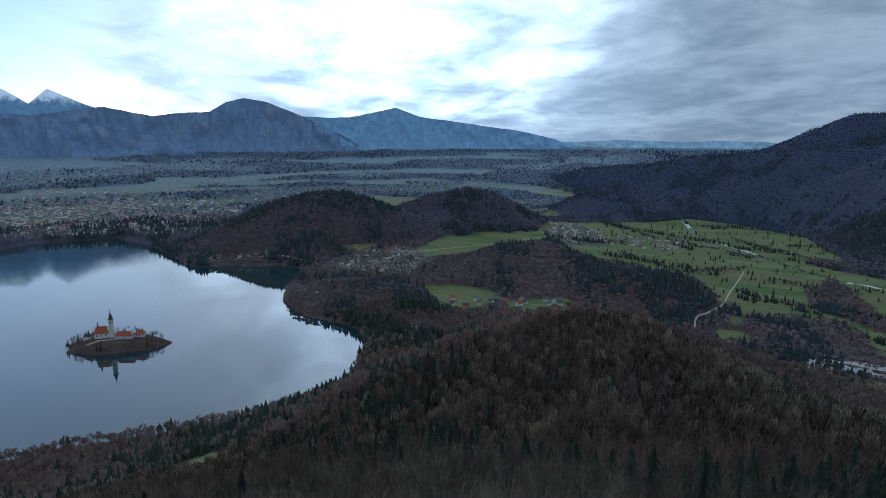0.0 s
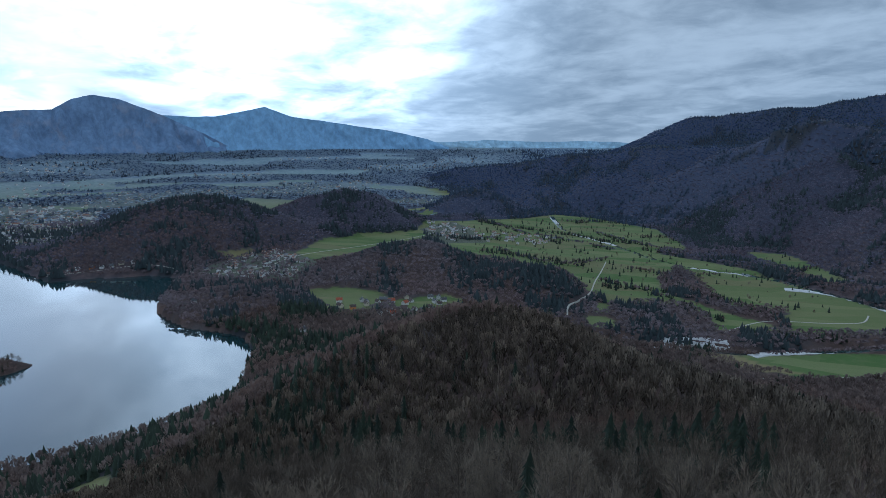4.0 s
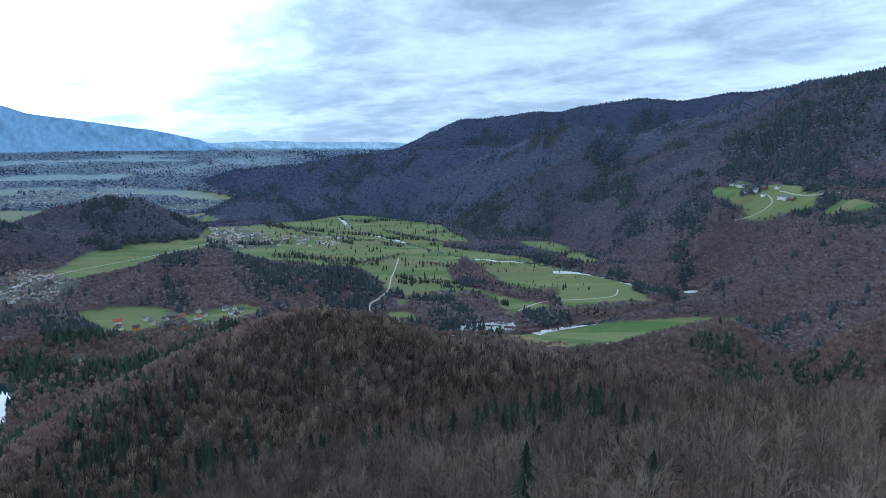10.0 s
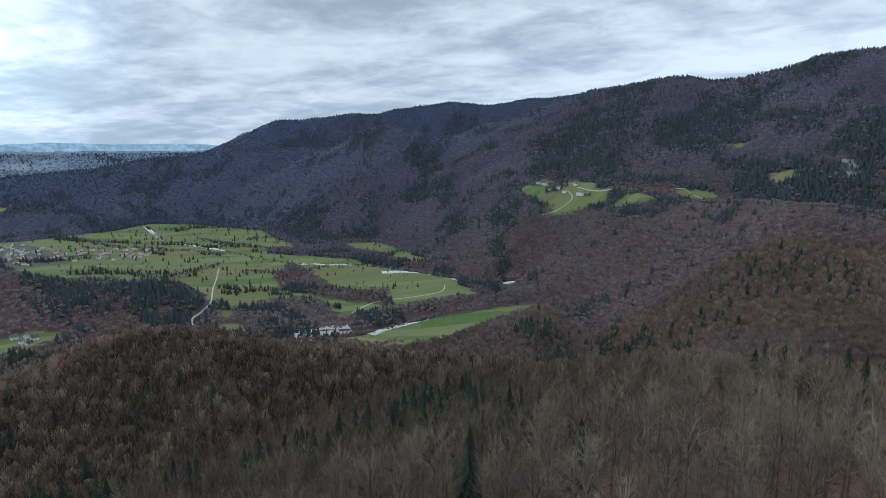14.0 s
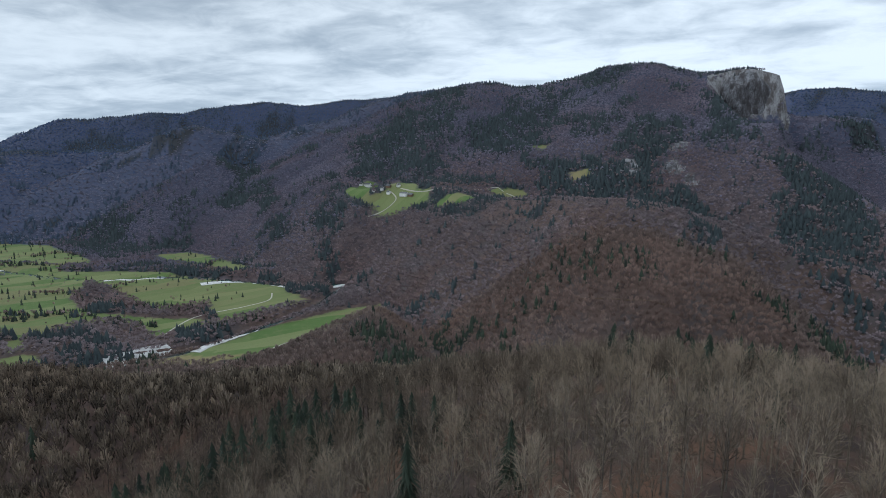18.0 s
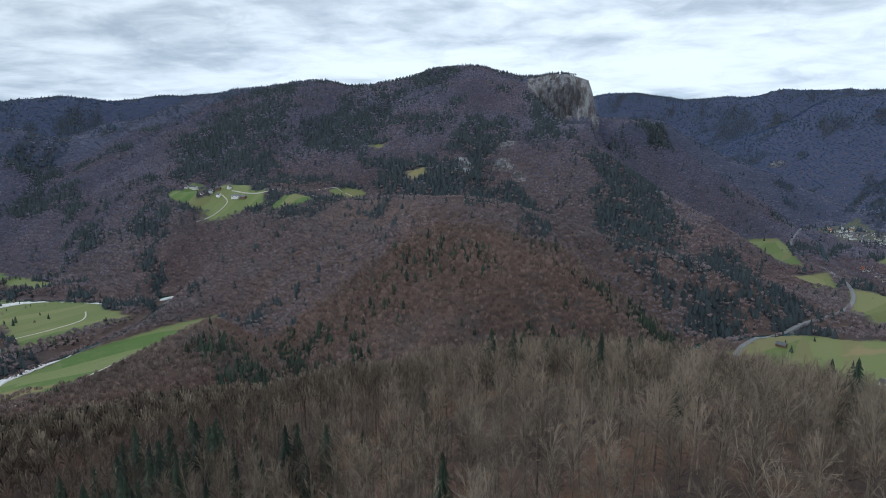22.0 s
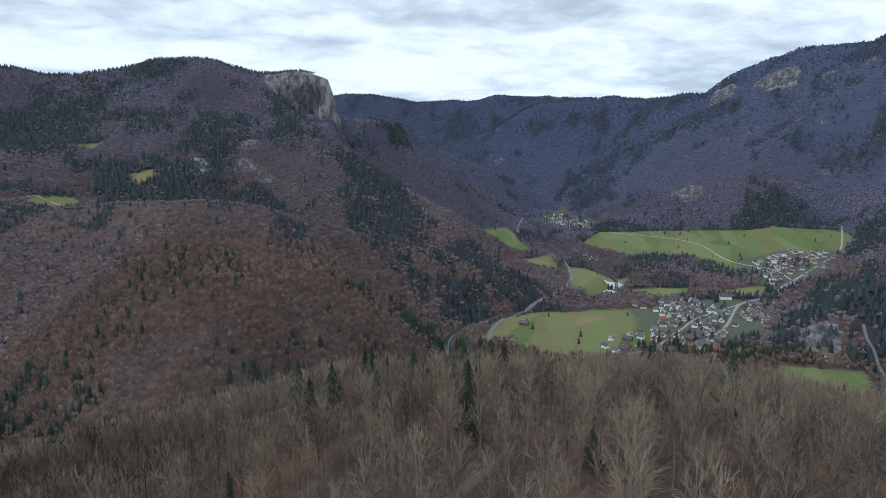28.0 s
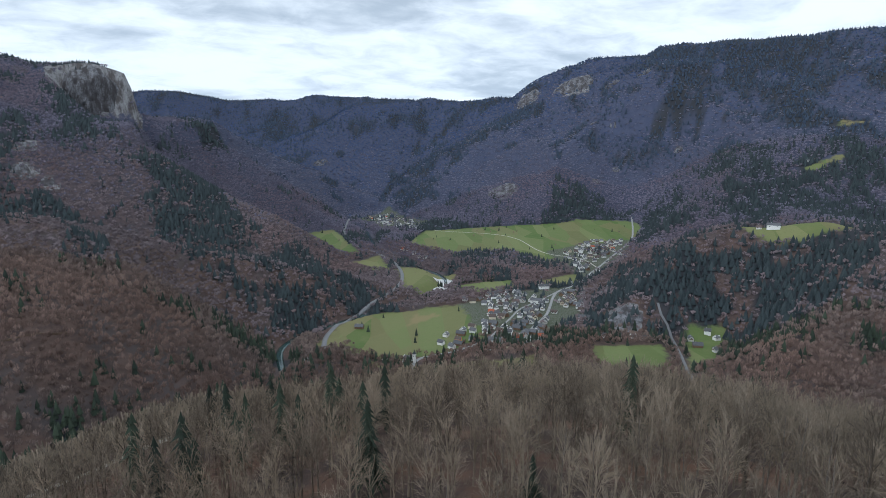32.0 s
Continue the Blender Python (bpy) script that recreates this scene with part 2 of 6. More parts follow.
def water_nodes(g, b):
    p = place_of(g)
    b.inputs["Base Color"].default_value = (0.014, 0.036, 0.040, 1)
    b.inputs["Roughness"].default_value = 0.025
    b.inputs["IOR"].default_value = 1.42
    b.inputs["Specular IOR Level"].default_value = 1.0
    ripple = g.noise(g.vec("MULTIPLY", p, (1, 1, 1)), 0.25, 4, 0.6)
    calm = g.ramp(g.noise(p, 0.006, 3, 0.5), 0.35, 0.7)
    bump = g.node("ShaderNodeBump", Height=ripple)
    far_shore = g.ramp(g.node("ShaderNodeSeparateXYZ", Vector=p).outputs[1], 1350, 1800)
    g.feed(bump.inputs["Strength"], g.math("ADD", g.math("MULTIPLY", far_shore, 0.10), g.math("ADD", 0.003, g.math("MULTIPLY", calm, 0.012))))
    bump.inputs["Distance"].default_value = 0.6
    g.feed(b.inputs["Normal"], bump.outputs[0])


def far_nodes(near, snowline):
    """Bare wooded ranges with the air's blue haze put into their base colour; the same colour glows, though they are no
    lamps.
    """
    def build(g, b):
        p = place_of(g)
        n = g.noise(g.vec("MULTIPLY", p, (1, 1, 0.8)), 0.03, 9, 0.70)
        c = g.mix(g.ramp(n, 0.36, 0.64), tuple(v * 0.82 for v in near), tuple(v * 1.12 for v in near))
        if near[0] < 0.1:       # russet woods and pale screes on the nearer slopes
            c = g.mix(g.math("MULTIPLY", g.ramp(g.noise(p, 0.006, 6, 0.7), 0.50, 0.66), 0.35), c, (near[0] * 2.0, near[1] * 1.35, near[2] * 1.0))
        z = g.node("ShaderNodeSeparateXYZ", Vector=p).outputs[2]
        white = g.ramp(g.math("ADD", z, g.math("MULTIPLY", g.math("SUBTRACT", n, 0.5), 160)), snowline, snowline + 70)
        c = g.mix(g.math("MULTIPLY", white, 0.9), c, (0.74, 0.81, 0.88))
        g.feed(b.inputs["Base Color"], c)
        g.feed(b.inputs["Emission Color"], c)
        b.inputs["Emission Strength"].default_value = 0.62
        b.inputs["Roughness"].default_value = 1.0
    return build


M = {
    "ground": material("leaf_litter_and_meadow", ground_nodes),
    "twig": foliage("bare_beech_twigs", (0.017, 0.012, 0.009), (0.300, 0.240, 0.176), lift=0.1, rust=0.15),
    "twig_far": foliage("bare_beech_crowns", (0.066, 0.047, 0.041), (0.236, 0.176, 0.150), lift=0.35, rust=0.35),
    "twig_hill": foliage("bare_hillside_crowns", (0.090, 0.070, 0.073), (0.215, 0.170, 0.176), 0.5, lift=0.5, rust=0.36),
    # upland to horizon: the air's blue haze is put into the twig colours
    "twig_upland": foliage("haze_tinted_upland_crowns", (0.080, 0.075, 0.106), (0.185, 0.166, 0.212), 0.4, lift=0.5, rust=0.4),
    "twig_distant": foliage("haze_tinted_bare_woods", (0.076, 0.080, 0.116), (0.182, 0.176, 0.228), 0.3, lift=0.6, rust=0.25),
    "twig_horizon": foliage("haze_blue_woods", (0.030, 0.055, 0.128), (0.066, 0.100, 0.200), 0.2, lift=0.7),
    "spruce": foliage("spruce_needles", (0.009, 0.014, 0.010), (0.040, 0.056, 0.034)),
    "spruce_hill": foliage("hillside_spruce_needles", (0.014, 0.021, 0.024), (0.042, 0.056, 0.058), 0.5, lift=0.3),
    # far spruces and plain woods carry the haze in their base colour too
    "spruce_distant": foliage("haze_tinted_spruce_woods", (0.020, 0.031, 0.050), (0.042, 0.060, 0.090), 0.3, lift=0.35),
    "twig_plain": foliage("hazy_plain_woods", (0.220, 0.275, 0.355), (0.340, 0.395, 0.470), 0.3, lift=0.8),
    "bark": material("grey_bark", bark_nodes),
    "water": material("lake_water", water_nodes),
    "rock": None,
    # far ranges: haze painted in as colour and emission
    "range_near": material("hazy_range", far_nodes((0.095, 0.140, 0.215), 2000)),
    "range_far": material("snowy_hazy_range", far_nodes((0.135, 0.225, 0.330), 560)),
    "range_dim": material("haze_pale_far_hills", far_nodes((0.25, 0.36, 0.44), 3000)),
    "plaster": plain("white_plaster", (0.74, 0.72, 0.68), 0.85, 0, 0.06, 0.4, 0.3),
    "plaster_warm": plain("cream_plaster", (0.62, 0.55, 0.42), 0.85, 0, 0.08, 0.4, 0.3),
    "plaster_orange": plain("orange_plaster", (0.62, 0.26, 0.10), 0.85, 0, 0.08, 0.4),
    "tile_grey": plain("grey_roof_tiles", (0.13, 0.13, 0.135), 0.7, 0, 0.25, 1.2, 0.6),
    "tile_brown": plain("brown_roof_tiles", (0.105, 0.078, 0.066), 0.75, 0, 0.25, 1.2, 0.4),
    "tile_red": plain("red_roof_tiles", (0.36, 0.10, 0.05), 0.75, 0, 0.25, 1.2, 0.3),
    "glass": plain("dark_window_glass", (0.03, 0.035, 0.04), 0.12, 0, 0.2, 1.0),
    "timber": plain("weathered_timber", (0.15, 0.095, 0.06), 0.85, 0, 0.25, 1.5),
    "stone": plain("grey_stone", (0.36, 0.35, 0.33), 0.9, 0, 0.2, 0.8),
    "asphalt": plain("worn_asphalt", (0.17, 0.17, 0.17), 0.85, 0, 0.12, 0.3),
    "track": plain("pale_gravel_track", (0.42, 0.39, 0.33), 0.95, 0, 0.15, 0.4),
    "street": plain("pale_worn_asphalt", (0.27, 0.265, 0.255), 0.9, 0, 0.15, 0.3),
    "earth": plain("trodden_earth", (0.12, 0.082, 0.055), 0.95, 0, 0.3, 0.5),
    "gravel": plain("pale_river_gravel", (0.52, 0.51, 0.49), 0.95, 0, 0.2, 0.15),
    "river": plain("green_river_water", (0.028, 0.055, 0.052), 0.08, 0, 0.2, 0.1),
    "copper": plain("dark_spire_metal", (0.045, 0.05, 0.05), 0.55, 0.3, 0.2, 1.0),
    "steel": plain("galvanised_steel", (0.35, 0.36, 0.37), 0.45, 0.6, 0.1, 1.0),
}


def rock_nodes(g, b):
    p = place_of(g)
    streak = g.noise(g.vec("MULTIPLY", p, (1, 1, 0.28)), 0.05, 7, 0.68)
    fine = g.noise(p, 0.22, 6, 0.7)
    c = g.mix(g.ramp(streak, 0.40, 0.64), (0.056, 0.050, 0.052), (0.205, 0.205, 0.215))
    c = g.mix(g.math("MULTIPLY", g.ramp(fine, 0.47, 0.60), 0.75), c, (0.056, 0.050, 0.048))
    g.feed(b.inputs["Base Color"], c)
    b.inputs["Roughness"].default_value = 0.95
    bump = g.node("ShaderNodeBump", Height=fine)
    bump.inputs["Strength"].default_value, bump.inputs["Distance"].default_value = 0.9, 3.0
    g.feed(b.inputs["Normal"], bump.outputs[0])


M["rock"] = material("pale_limestone", rock_nodes)


def town_nodes(first, second, third):
    """Each house of a town takes one of three colours, a little aged."""
    def build(g, b):
        pick = g.node("ShaderNodeNewGeometry").outputs["Random Per Island"]
        c = g.mix(g.math("GREATER_THAN", pick, 0.42), first, second)
        c = g.mix(g.math("GREATER_THAN", pick, 0.74), c, third)
        n = g.noise(place_of(g), 0.5, 5, 0.6)
        g.feed(b.inputs["Base Color"], g.mix(g.math("MULTIPLY", n, 0.25), c, (0.16, 0.15, 0.14)))
        b.inputs["Roughness"].default_value = 0.85
    return build


M["town_wall"] = material("town_plaster", town_nodes((0.80, 0.79, 0.77), (0.68, 0.64, 0.58), (0.52, 0.48, 0.44)))
M["town_roof"] = material("town_roof_tiles", town_nodes((0.17, 0.13, 0.12), (0.26, 0.14, 0.10), (0.20, 0.20, 0.21)))

# ---- the lie of the land ----
HUB = np.array((-40.0, 20.0))       # middle of the camera's path over the summit; the land is laid out in rings round it
EYE = 338.0
RIM, LAST = 2600.0, 4960.0          # past RIM the plain is drawn together towards the horizon, to fit the camera's view


def hash01(ix, iy, seed):
    h = np.sin(ix * 127.1 + iy * 311.7 + seed * 74.7) * 43758.5453
    return h - np.floor(h)


def value_noise(x, y, size, seed=0.0):
    x, y = x / size, y / size
    ix, iy = np.floor(x), np.floor(y)
    u, v = x - ix, y - iy
    u, v = u * u * (3 - 2 * u), v * v * (3 - 2 * v)
    a, b_ = hash01(ix, iy, seed), hash01(ix + 1, iy, seed)
    c, d = hash01(ix, iy + 1, seed), hash01(ix + 1, iy + 1, seed)
    return (a * (1 - u) + b_ * u) * (1 - v) + (c * (1 - u) + d * u) * v


def fractal(x, y, size, octaves=3, seed=0.0):
    total, amp = 0.0, 0.5
    for k in range(octaves):
        total = total + amp * value_noise(x, y, size / 2 ** k, seed + 3.1 * k)
        amp *= 0.5
    return total / (1 - 0.5 ** octaves)


# valley floors: x, y, height
LEVELS = [(-600, 2400, 22), (0, 1600, 8), (260, 1150, 10), (-60, 1000, 3), (-400, 900, 0), (900, 900, -26), (1100, 1350, -26),
          (1050, 720, -24), (1350, 2050, -28), (650, 2050, 2), (950, -450, -8), (850, -850, 0), (1150, -1500, 12),
          (2000, -1300, 18), (1600, -2100, 55), (1900, -950, 6), (640, 90, -22), (880, 340, -20), (1060, 520, -14), (0, 3500, 15),
          (1500, 3300, -10), (500, -800, 0)]

# crest lines: slope of the flanks, breadth of the crest, then x, y, height along it
RIDGES = {}
RIDGES["summit"] = (0.56, 45, [(-260, -200, 235), (-120, -110, 268), (-30, -45, 277), (20, -10, 277), (60, 8, 269), (107, 26, 257), (158, 90, 233), (180, 165, 219), (158, 272, 203), (150, 400, 198),
                          (156, 470, 174), (172, 560, 112), (195, 690, 20)])
RIDGES["east_shoulder"] = (0.45, 60, [(70, -40, 257), (130, 0, 236), (190, 70, 205), (222, 170, 178), (203, 300, 152), (200, 390, 112)])
RIDGES["south_crest"] = (0.5, 45, [(10, -20, 279), (75, -20, 272), (118, -38, 258), (140, -62, 240)])
RIDGES["south_shoulder"] = (0.45, 60, [(20, -20, 273), (45, -70, 260), (40, -140, 240), (0, -260, 208), (-60, -420, 170)])
RIDGES["lake_side"] = (0.30, 60, [(60, 330, 140), (0, 430, 74), (-70, 500, 36), (-150, 545, 18), (-250, 560, 8)])
RIDGES["straza"] = (0.55, 60, [(-440, 1950, 50), (-350, 1965, 105), (-280, 1975, 140), (-185, 1985, 165), (-115, 1990, 172), (-45, 1993, 155), (8, 1993, 112), (57, 1993, 45)])
RIDGES["peninsula"] = (0.4, 40, [(-130, 1240, 14), (-60, 1270, 28), (20, 1210, 30), (50, 1120, 26)])
RIDGES["second_hill"] = (0.5, 50, [(67, 2342, 28), (155, 2338, 88), (241, 2330, 115), (349, 2316, 136), (413, 2305, 125), (520, 2284, 50), (604, 2262, 2)])
RIDGES["third_hill"] = (0.5, 40, [(772, 2787, -7), (873, 2757, 24), (1019, 2706, 100), (1067, 2687, 92), (1162, 2647, 46), (1254, 2605, 10)])
RIDGES["mid_hill"] = (0.45, 45, [(261, 1469, 5), (330, 1455, 66), (397, 1438, 75), (477, 1413, 42), (543, 1389, 0)])
RIDGES["dark_hill"] = (0.5, 45, [(400, 1250, 0), (480, 1225, 30), (560, 1195, 50), (620, 1165, 52), (655, 1140, 25)])
RIDGES["main_crest"] = (0.50, 60, [(2420, 1640, 345), (2490, 1450, 425), (2560, 1220, 498), (2568, 955, 555), (2560, 752, 577), (2590, 531, 567), (2610, 340, 610),
                              (2626, 150, 646), (2628, 10, 641), (2620, -186, 598), (2606, -270, 610), (2590, -325, 620), (2590, -356, 622), (2592, -388, 614), (2594, -414, 596), (2596, -440, 560), (2600, -462, 512), (2604, -486, 400)])
RIDGES["crest_end"] = (0.55, 30, [(2560, -440, 385), (2535, -681, 282), (2474, -875, 190), (2420, -1016, 130)])
RIDGES["cone"] = (0.55, 40, [(2040, 2100, 345), (2090, 1990, 385), (2180, 1850, 408), (2290, 1720, 380), (2420, 1620, 345)])
RIDGES["rock_spur"] = (0.5, 40, [(2300, 0, 430), (2180, -60, 345), (2080, -95, 330), (2020, -140, 240)])
RIDGES["shelf"] = (0.42, 120, [(1600, 880, 196), (1620, 700, 196), (1580, 540, 196), (1430, 370, 204), (1250, 180, 212), (1230, 56, 220), (1222, -61, 194),
                          (1195, -227, 143), (1160, -377, 96), (1130, -450, 40)])
RIDGES["shelf_back"] = (0.4, 120, [(1700, 700, 210), (1900, 400, 240), (2000, 100, 270), (2000, -300, 230), (1950, -600, 150)])
RIDGES["near_wall"] = (0.55, 40, [(2420, 1640, 345), (2250, 1350, 270), (1950, 1100, 200), (1700, 900, 190)])
RIDGES["jelovica_foot"] = (0.46, 60, [(1345, 3740, 150), (1560, 3370, 190), (1790, 3215, 240), (1960, 2990, 282), (2060, 2900, 300), (2320, 2700, 315), (2560, 2490, 300), (2450, 2100, 330)])
RIDGES["jelovica"] = (0.5, 80, [(2586, 3644, 285), (2685, 3571, 345), (2780, 3496, 417), (2918, 3380, 495), (3191, 3121, 524), (3444, 2835, 552), (3662, 2545, 578),
                           (3845, 2256, 592), (3995, 1976, 624), (4127, 1682, 652), (4266, 1300, 670), (4350, 600, 660)])
RIDGES["west_plateau"] = (0.55, 60, [(4500, -300, 680), (4555, -805, 668), (4473, -1173, 658), (4386, -1466, 624), (4323, -1643, 642), (4143, -1925, 650), (3950, -2290, 660), (3700, -2650, 640)])
RIDGES["gorge_wall"] = (0.6, 40, [(3430, -1976, 560), (3594, -1660, 380), (3700, -1390, 270)])
RIDGES["south_wall"] = (0.60, 50, [(3430, -1976, 590), (3290, -2185, 622), (3050, -2400, 612), (2830, -2480, 598), (2610, -2570, 592), (2445, -2672, 705), (2230, -2800, 790),
                              (2010, -2900, 775), (1880, -2950, 825), (1700, -3020, 850), (1500, -3120, 845), (1300, -3210, 848), (1060, -3300, 858), (700, -3400, 860)])
RIDGES["south_foot"] = (0.50, 50, [(2150, -1830, 150), (1950, -2100, 170), (1700, -2400, 190), (1250, -2550, 190), (800, -2450, 210), (300, -2400, 240)])
RIDGES["village_knoll"] = (0.55, 70, [(690, -900, 75), (665, -960, 130), (620, -1060, 165), (540, -1150, 185), (440, -1220, 190), (300, -1260, 180)])
RIDGES["south_low"] = (0.4, 80, [(300, -1260, 150), (500, -1700, 120), (700, -1950, 120), (900, -2250, 180)])


def crest(x, y, slope, breadth, line):
    """Height of a ridge's flanks, and how far they lie below its crest."""
    best, below = np.full(x.shape, -1e4), np.zeros(x.shape)
    for (ax, ay, az), (bx, by, bz) in zip(line, line[1:]):
        dx, dy = bx - ax, by - ay
        u = np.clip(((x - ax) * dx + (y - ay) * dy) / (dx * dx + dy * dy), 0, 1)
        away = np.hypot(x - ax - u * dx, y - ay - u * dy)
        drop = slope * (np.sqrt(away ** 2 + breadth ** 2) - breadth)
        h = az + u * (bz - az) - drop
        below = np.where(h > best, drop, below)
        best = np.maximum(best, h)
    return best, below


def gullies(x, y):
    """Winding ravines between rounded spurs, 0 on the spurs and 1 in the ravines."""
    wx = x + 160 * (fractal(x, y, 420, 2, 91) - 0.5)
    wy = y + 160 * (fractal(x, y, 420, 2, 92) - 0.5)
    broad = 1 - np.abs(2 * value_noise(wx, wy, 330, 93) - 1)
    fine = 1 - np.abs(2 * value_noise(wx, wy, 140, 94) - 1)
    great = 1 - np.abs(2 * value_noise(wx, wy, 640, 95) - 1)
    return 0.4 * great ** 2 + 0.38 * broad ** 2 + 0.22 * fine ** 2


SHORE = [(-1400, 1850), (-1128, 1968), (-1090, 2085), (-1002, 2117), (-862, 2167), (-699, 2009), (-523, 1728), (-466, 1629), (-392, 1648), (-316, 1631), (-243, 1636),
         (-166, 1568), (-182, 1484), (-194, 1344), (-187, 1270), (-158, 1197), (-124, 1137), (-58, 1088), (-26, 1045), (-14, 970), (-30, 880), (-42, 800),
         (-46, 745), (-85, 712), (-130, 692), (-190, 678), (-250, 672), (-310, 656), (-370, 640), (-460, 618), (-700, 600), (-1200, 800), (-1600, 1300)]

RAPIDS = [(1330, 2480), (1225, 2162), (1209, 1844), (1181, 1542), (1201, 1376), (1290, 1220), (1300, 1020), (1290, 850), (1340, 745), (1250, 725), (1127, 709),
          (974, 731), (792, 769), (677, 850), (571, 907)]
UPPER_RIVER = [(2150, -1190), (2000, -1150), (1700, -1010), (1450, -960), (1250, -930), (1150, -860), (1110, -760), (1085, -650), (1040, -470), (986, -368), (882, -322), (740, -180), (645, 0), (660, 150), (820, 300), (1050, 430), (1200, 570), (1300, 690)]

# level valley floors, cut into the feet of the hills
FLATS = []
FLATS += [[(590, 930), (605, 1035), (680, 1110), (735, 1180), (760, 1270), (680, 1400), (600, 1480), (550, 1640), (590, 2000), (600, 2200), (860, 2430), (1250, 2500), (1413, 2620), (1660, 2460), (1640, 2000), (1600, 1420), (1450, 1060), (1330, 820), (1240, 590),
     (1150, 560), (1050, 500), (790, 590), (690, 650), (640, 800)]]
FLATS += [[(869, -370), (960, -420), (1060, -500), (1120, -600), (1200, -720), (1350, -780), (1480, -740), (1600, -830), (1750, -800), (2000, -850), (2100, -1050), (2300, -1230), (2450, -1420), (2250, -1500),
     (1950, -1400), (1800, -1380), (1720, -1560), (1560, -1740), (1450, -2000), (1300, -1930), (1190, -1720), (1060, -1500), (930, -1160), (900, -1070), (820, -1000), (740, -890), (690, -850),
     (640, -815), (575, -895), (500, -985), (440, -930), (450, -720), (560, -640), (680, -560), (760, -440)]]
FLATS += [[(-170, 1560), (-100, 1720), (-10, 1830), (80, 1890), (250, 2040), (570, 2130), (600, 1950), (300, 1720), (170, 1640), (90, 1390), (20, 1440), (-60, 1520)], [(100, 1300), (190, 1330), (280, 1260), (380, 1190), (430, 1120), (330, 1060), (130, 1100)]]


def inside(x, y, ring):
    hit = np.zeros(x.shape, bool)
    for (ax, ay), (bx, by) in zip(ring, ring[1:] + ring[:1]):
        if ay != by:
            hit ^= ((ay > y) != (by > y)) & (x < (bx - ax) * (y - ay) / (by - ay) + ax)
    return hit


def to_line(x, y, line):
    best = np.full(x.shape, 1e9)
    for (ax, ay), (bx, by) in zip(line, line[1:]):
        dx, dy = bx - ax, by - ay
        u = np.clip(((x - ax) * dx + (y - ay) * dy) / (dx * dx + dy * dy + 1e-9), 0, 1)
        best = np.minimum(best, np.hypot(x - ax - u * dx, y - ay - u * dy))
    return best


def land(x, y):
    """Height of the ground."""
    x, y = np.asarray(x, float), np.asarray(y, float)
    weight, floor_ = 0.0, 0.0
    for lx, ly, lz in LEVELS:
        w = 1 / ((x - lx) ** 2 + (y - ly) ** 2 + 150.0 ** 2) ** 1.5
        weight, floor_ = weight + w, floor_ + w * lz
    floor_ = floor_ / weight + 3 * (fractal(x, y, 260, 2, 5) - 0.5)
    r = np.hypot(x - HUB[0], y - HUB[1])
    over = np.clip(r - RIM, 0, LAST - RIM - 1)
    far = RIM + over / (1 - over / (LAST - RIM + 250))
    floor_ = np.where(r > RIM, EYE - (EYE - floor_) * r / far, floor_)
    top = np.full(x.shape, -1e4)
    soft = 14.0
    total = np.exp(np.clip(floor_ / soft, -80, 80))
    below = np.zeros(x.shape)
    for slope, breadth, line in RIDGES.values():
        flank, drop = crest(x, y, slope, breadth, line)
        below = np.where(flank > top, drop, below)
        top = np.maximum(top, flank)
        total = total + np.exp(np.clip(flank / soft, -80, 80))
    h = soft * np.log(total)
    # the crest breaks off in a cliff
    face = np.clip((2535 - x + 0.25 * np.minimum(y + 300, 0)) / 45, 0, 1) * np.clip((y + 520) / 40, 0, 1) * np.clip((-205 - y) / 90, 0, 1)
    end = np.clip((-468 - y) / 30, 0, 1) * np.clip((y + 760) / 300, 0, 1) * (x > 2250) * (x < 2900)
    h = h - np.maximum(h - 392 - 0.4 * np.clip(y + 330, 0, 140), 0) * face - np.clip(h - 330, 0, 150) * end
    rise = np.clip(h - floor_ - 4, 0, None)
    rough = np.minimum(rise * 0.20, 16 + r * 0.013)
    h = h + rough * (fractal(x, y, 330, 3, 1) - 0.5) * 1.5 + np.minimum(rise * 0.08, 8) * (fractal(x, y, 70, 2, 9) - 0.5)
    ravine = np.minimum(0.30 * rise, 55 + 45 * np.clip((r - 2300) / 700, 0, 1)) * np.clip((below - 22) / 110, 0, 1) * np.clip((r - 500) / 500, 0, 1)
    h = h - ravine * gullies(x, y) + 0.25 * ravine
    for ring in FLATS:
        away = np.where(inside(x, y, ring), 0.0, to_line(x, y, ring + ring[:1]))
        h = np.minimum(h, floor_ + 1 + 0.7 * away + 2 * np.maximum(away - 450, 0))
    for line, level in ((UPPER_RIVER, -19.0), (RAPIDS, -31.0)):
        away = to_line(x, y, [p[:2] for p in line])
        bank = level + 0.75 * np.maximum(away - 14, 0)
        if line is UPPER_RIVER:     # the river drops towards the plain
            bank = bank + np.clip((x - 900) / 1500, 0, 1) * np.clip(-y / 300, 0, 1) * 28
        h = np.where(r < RIM, np.minimum(h, bank), h)
    close = r < 3200
    lake = inside(x, y, SHORE)
    d = to_line(x, y, SHORE + SHORE[:1])
    h = np.where(lake, -np.minimum(14, 0.35 * d) - 0.3, np.where(close & (d < 60), np.maximum(h, 0.5 + 0.02 * d), h))
    return h

# open land: how dry it is (0 green, 1 straw), then its outline
MEADOWS = []
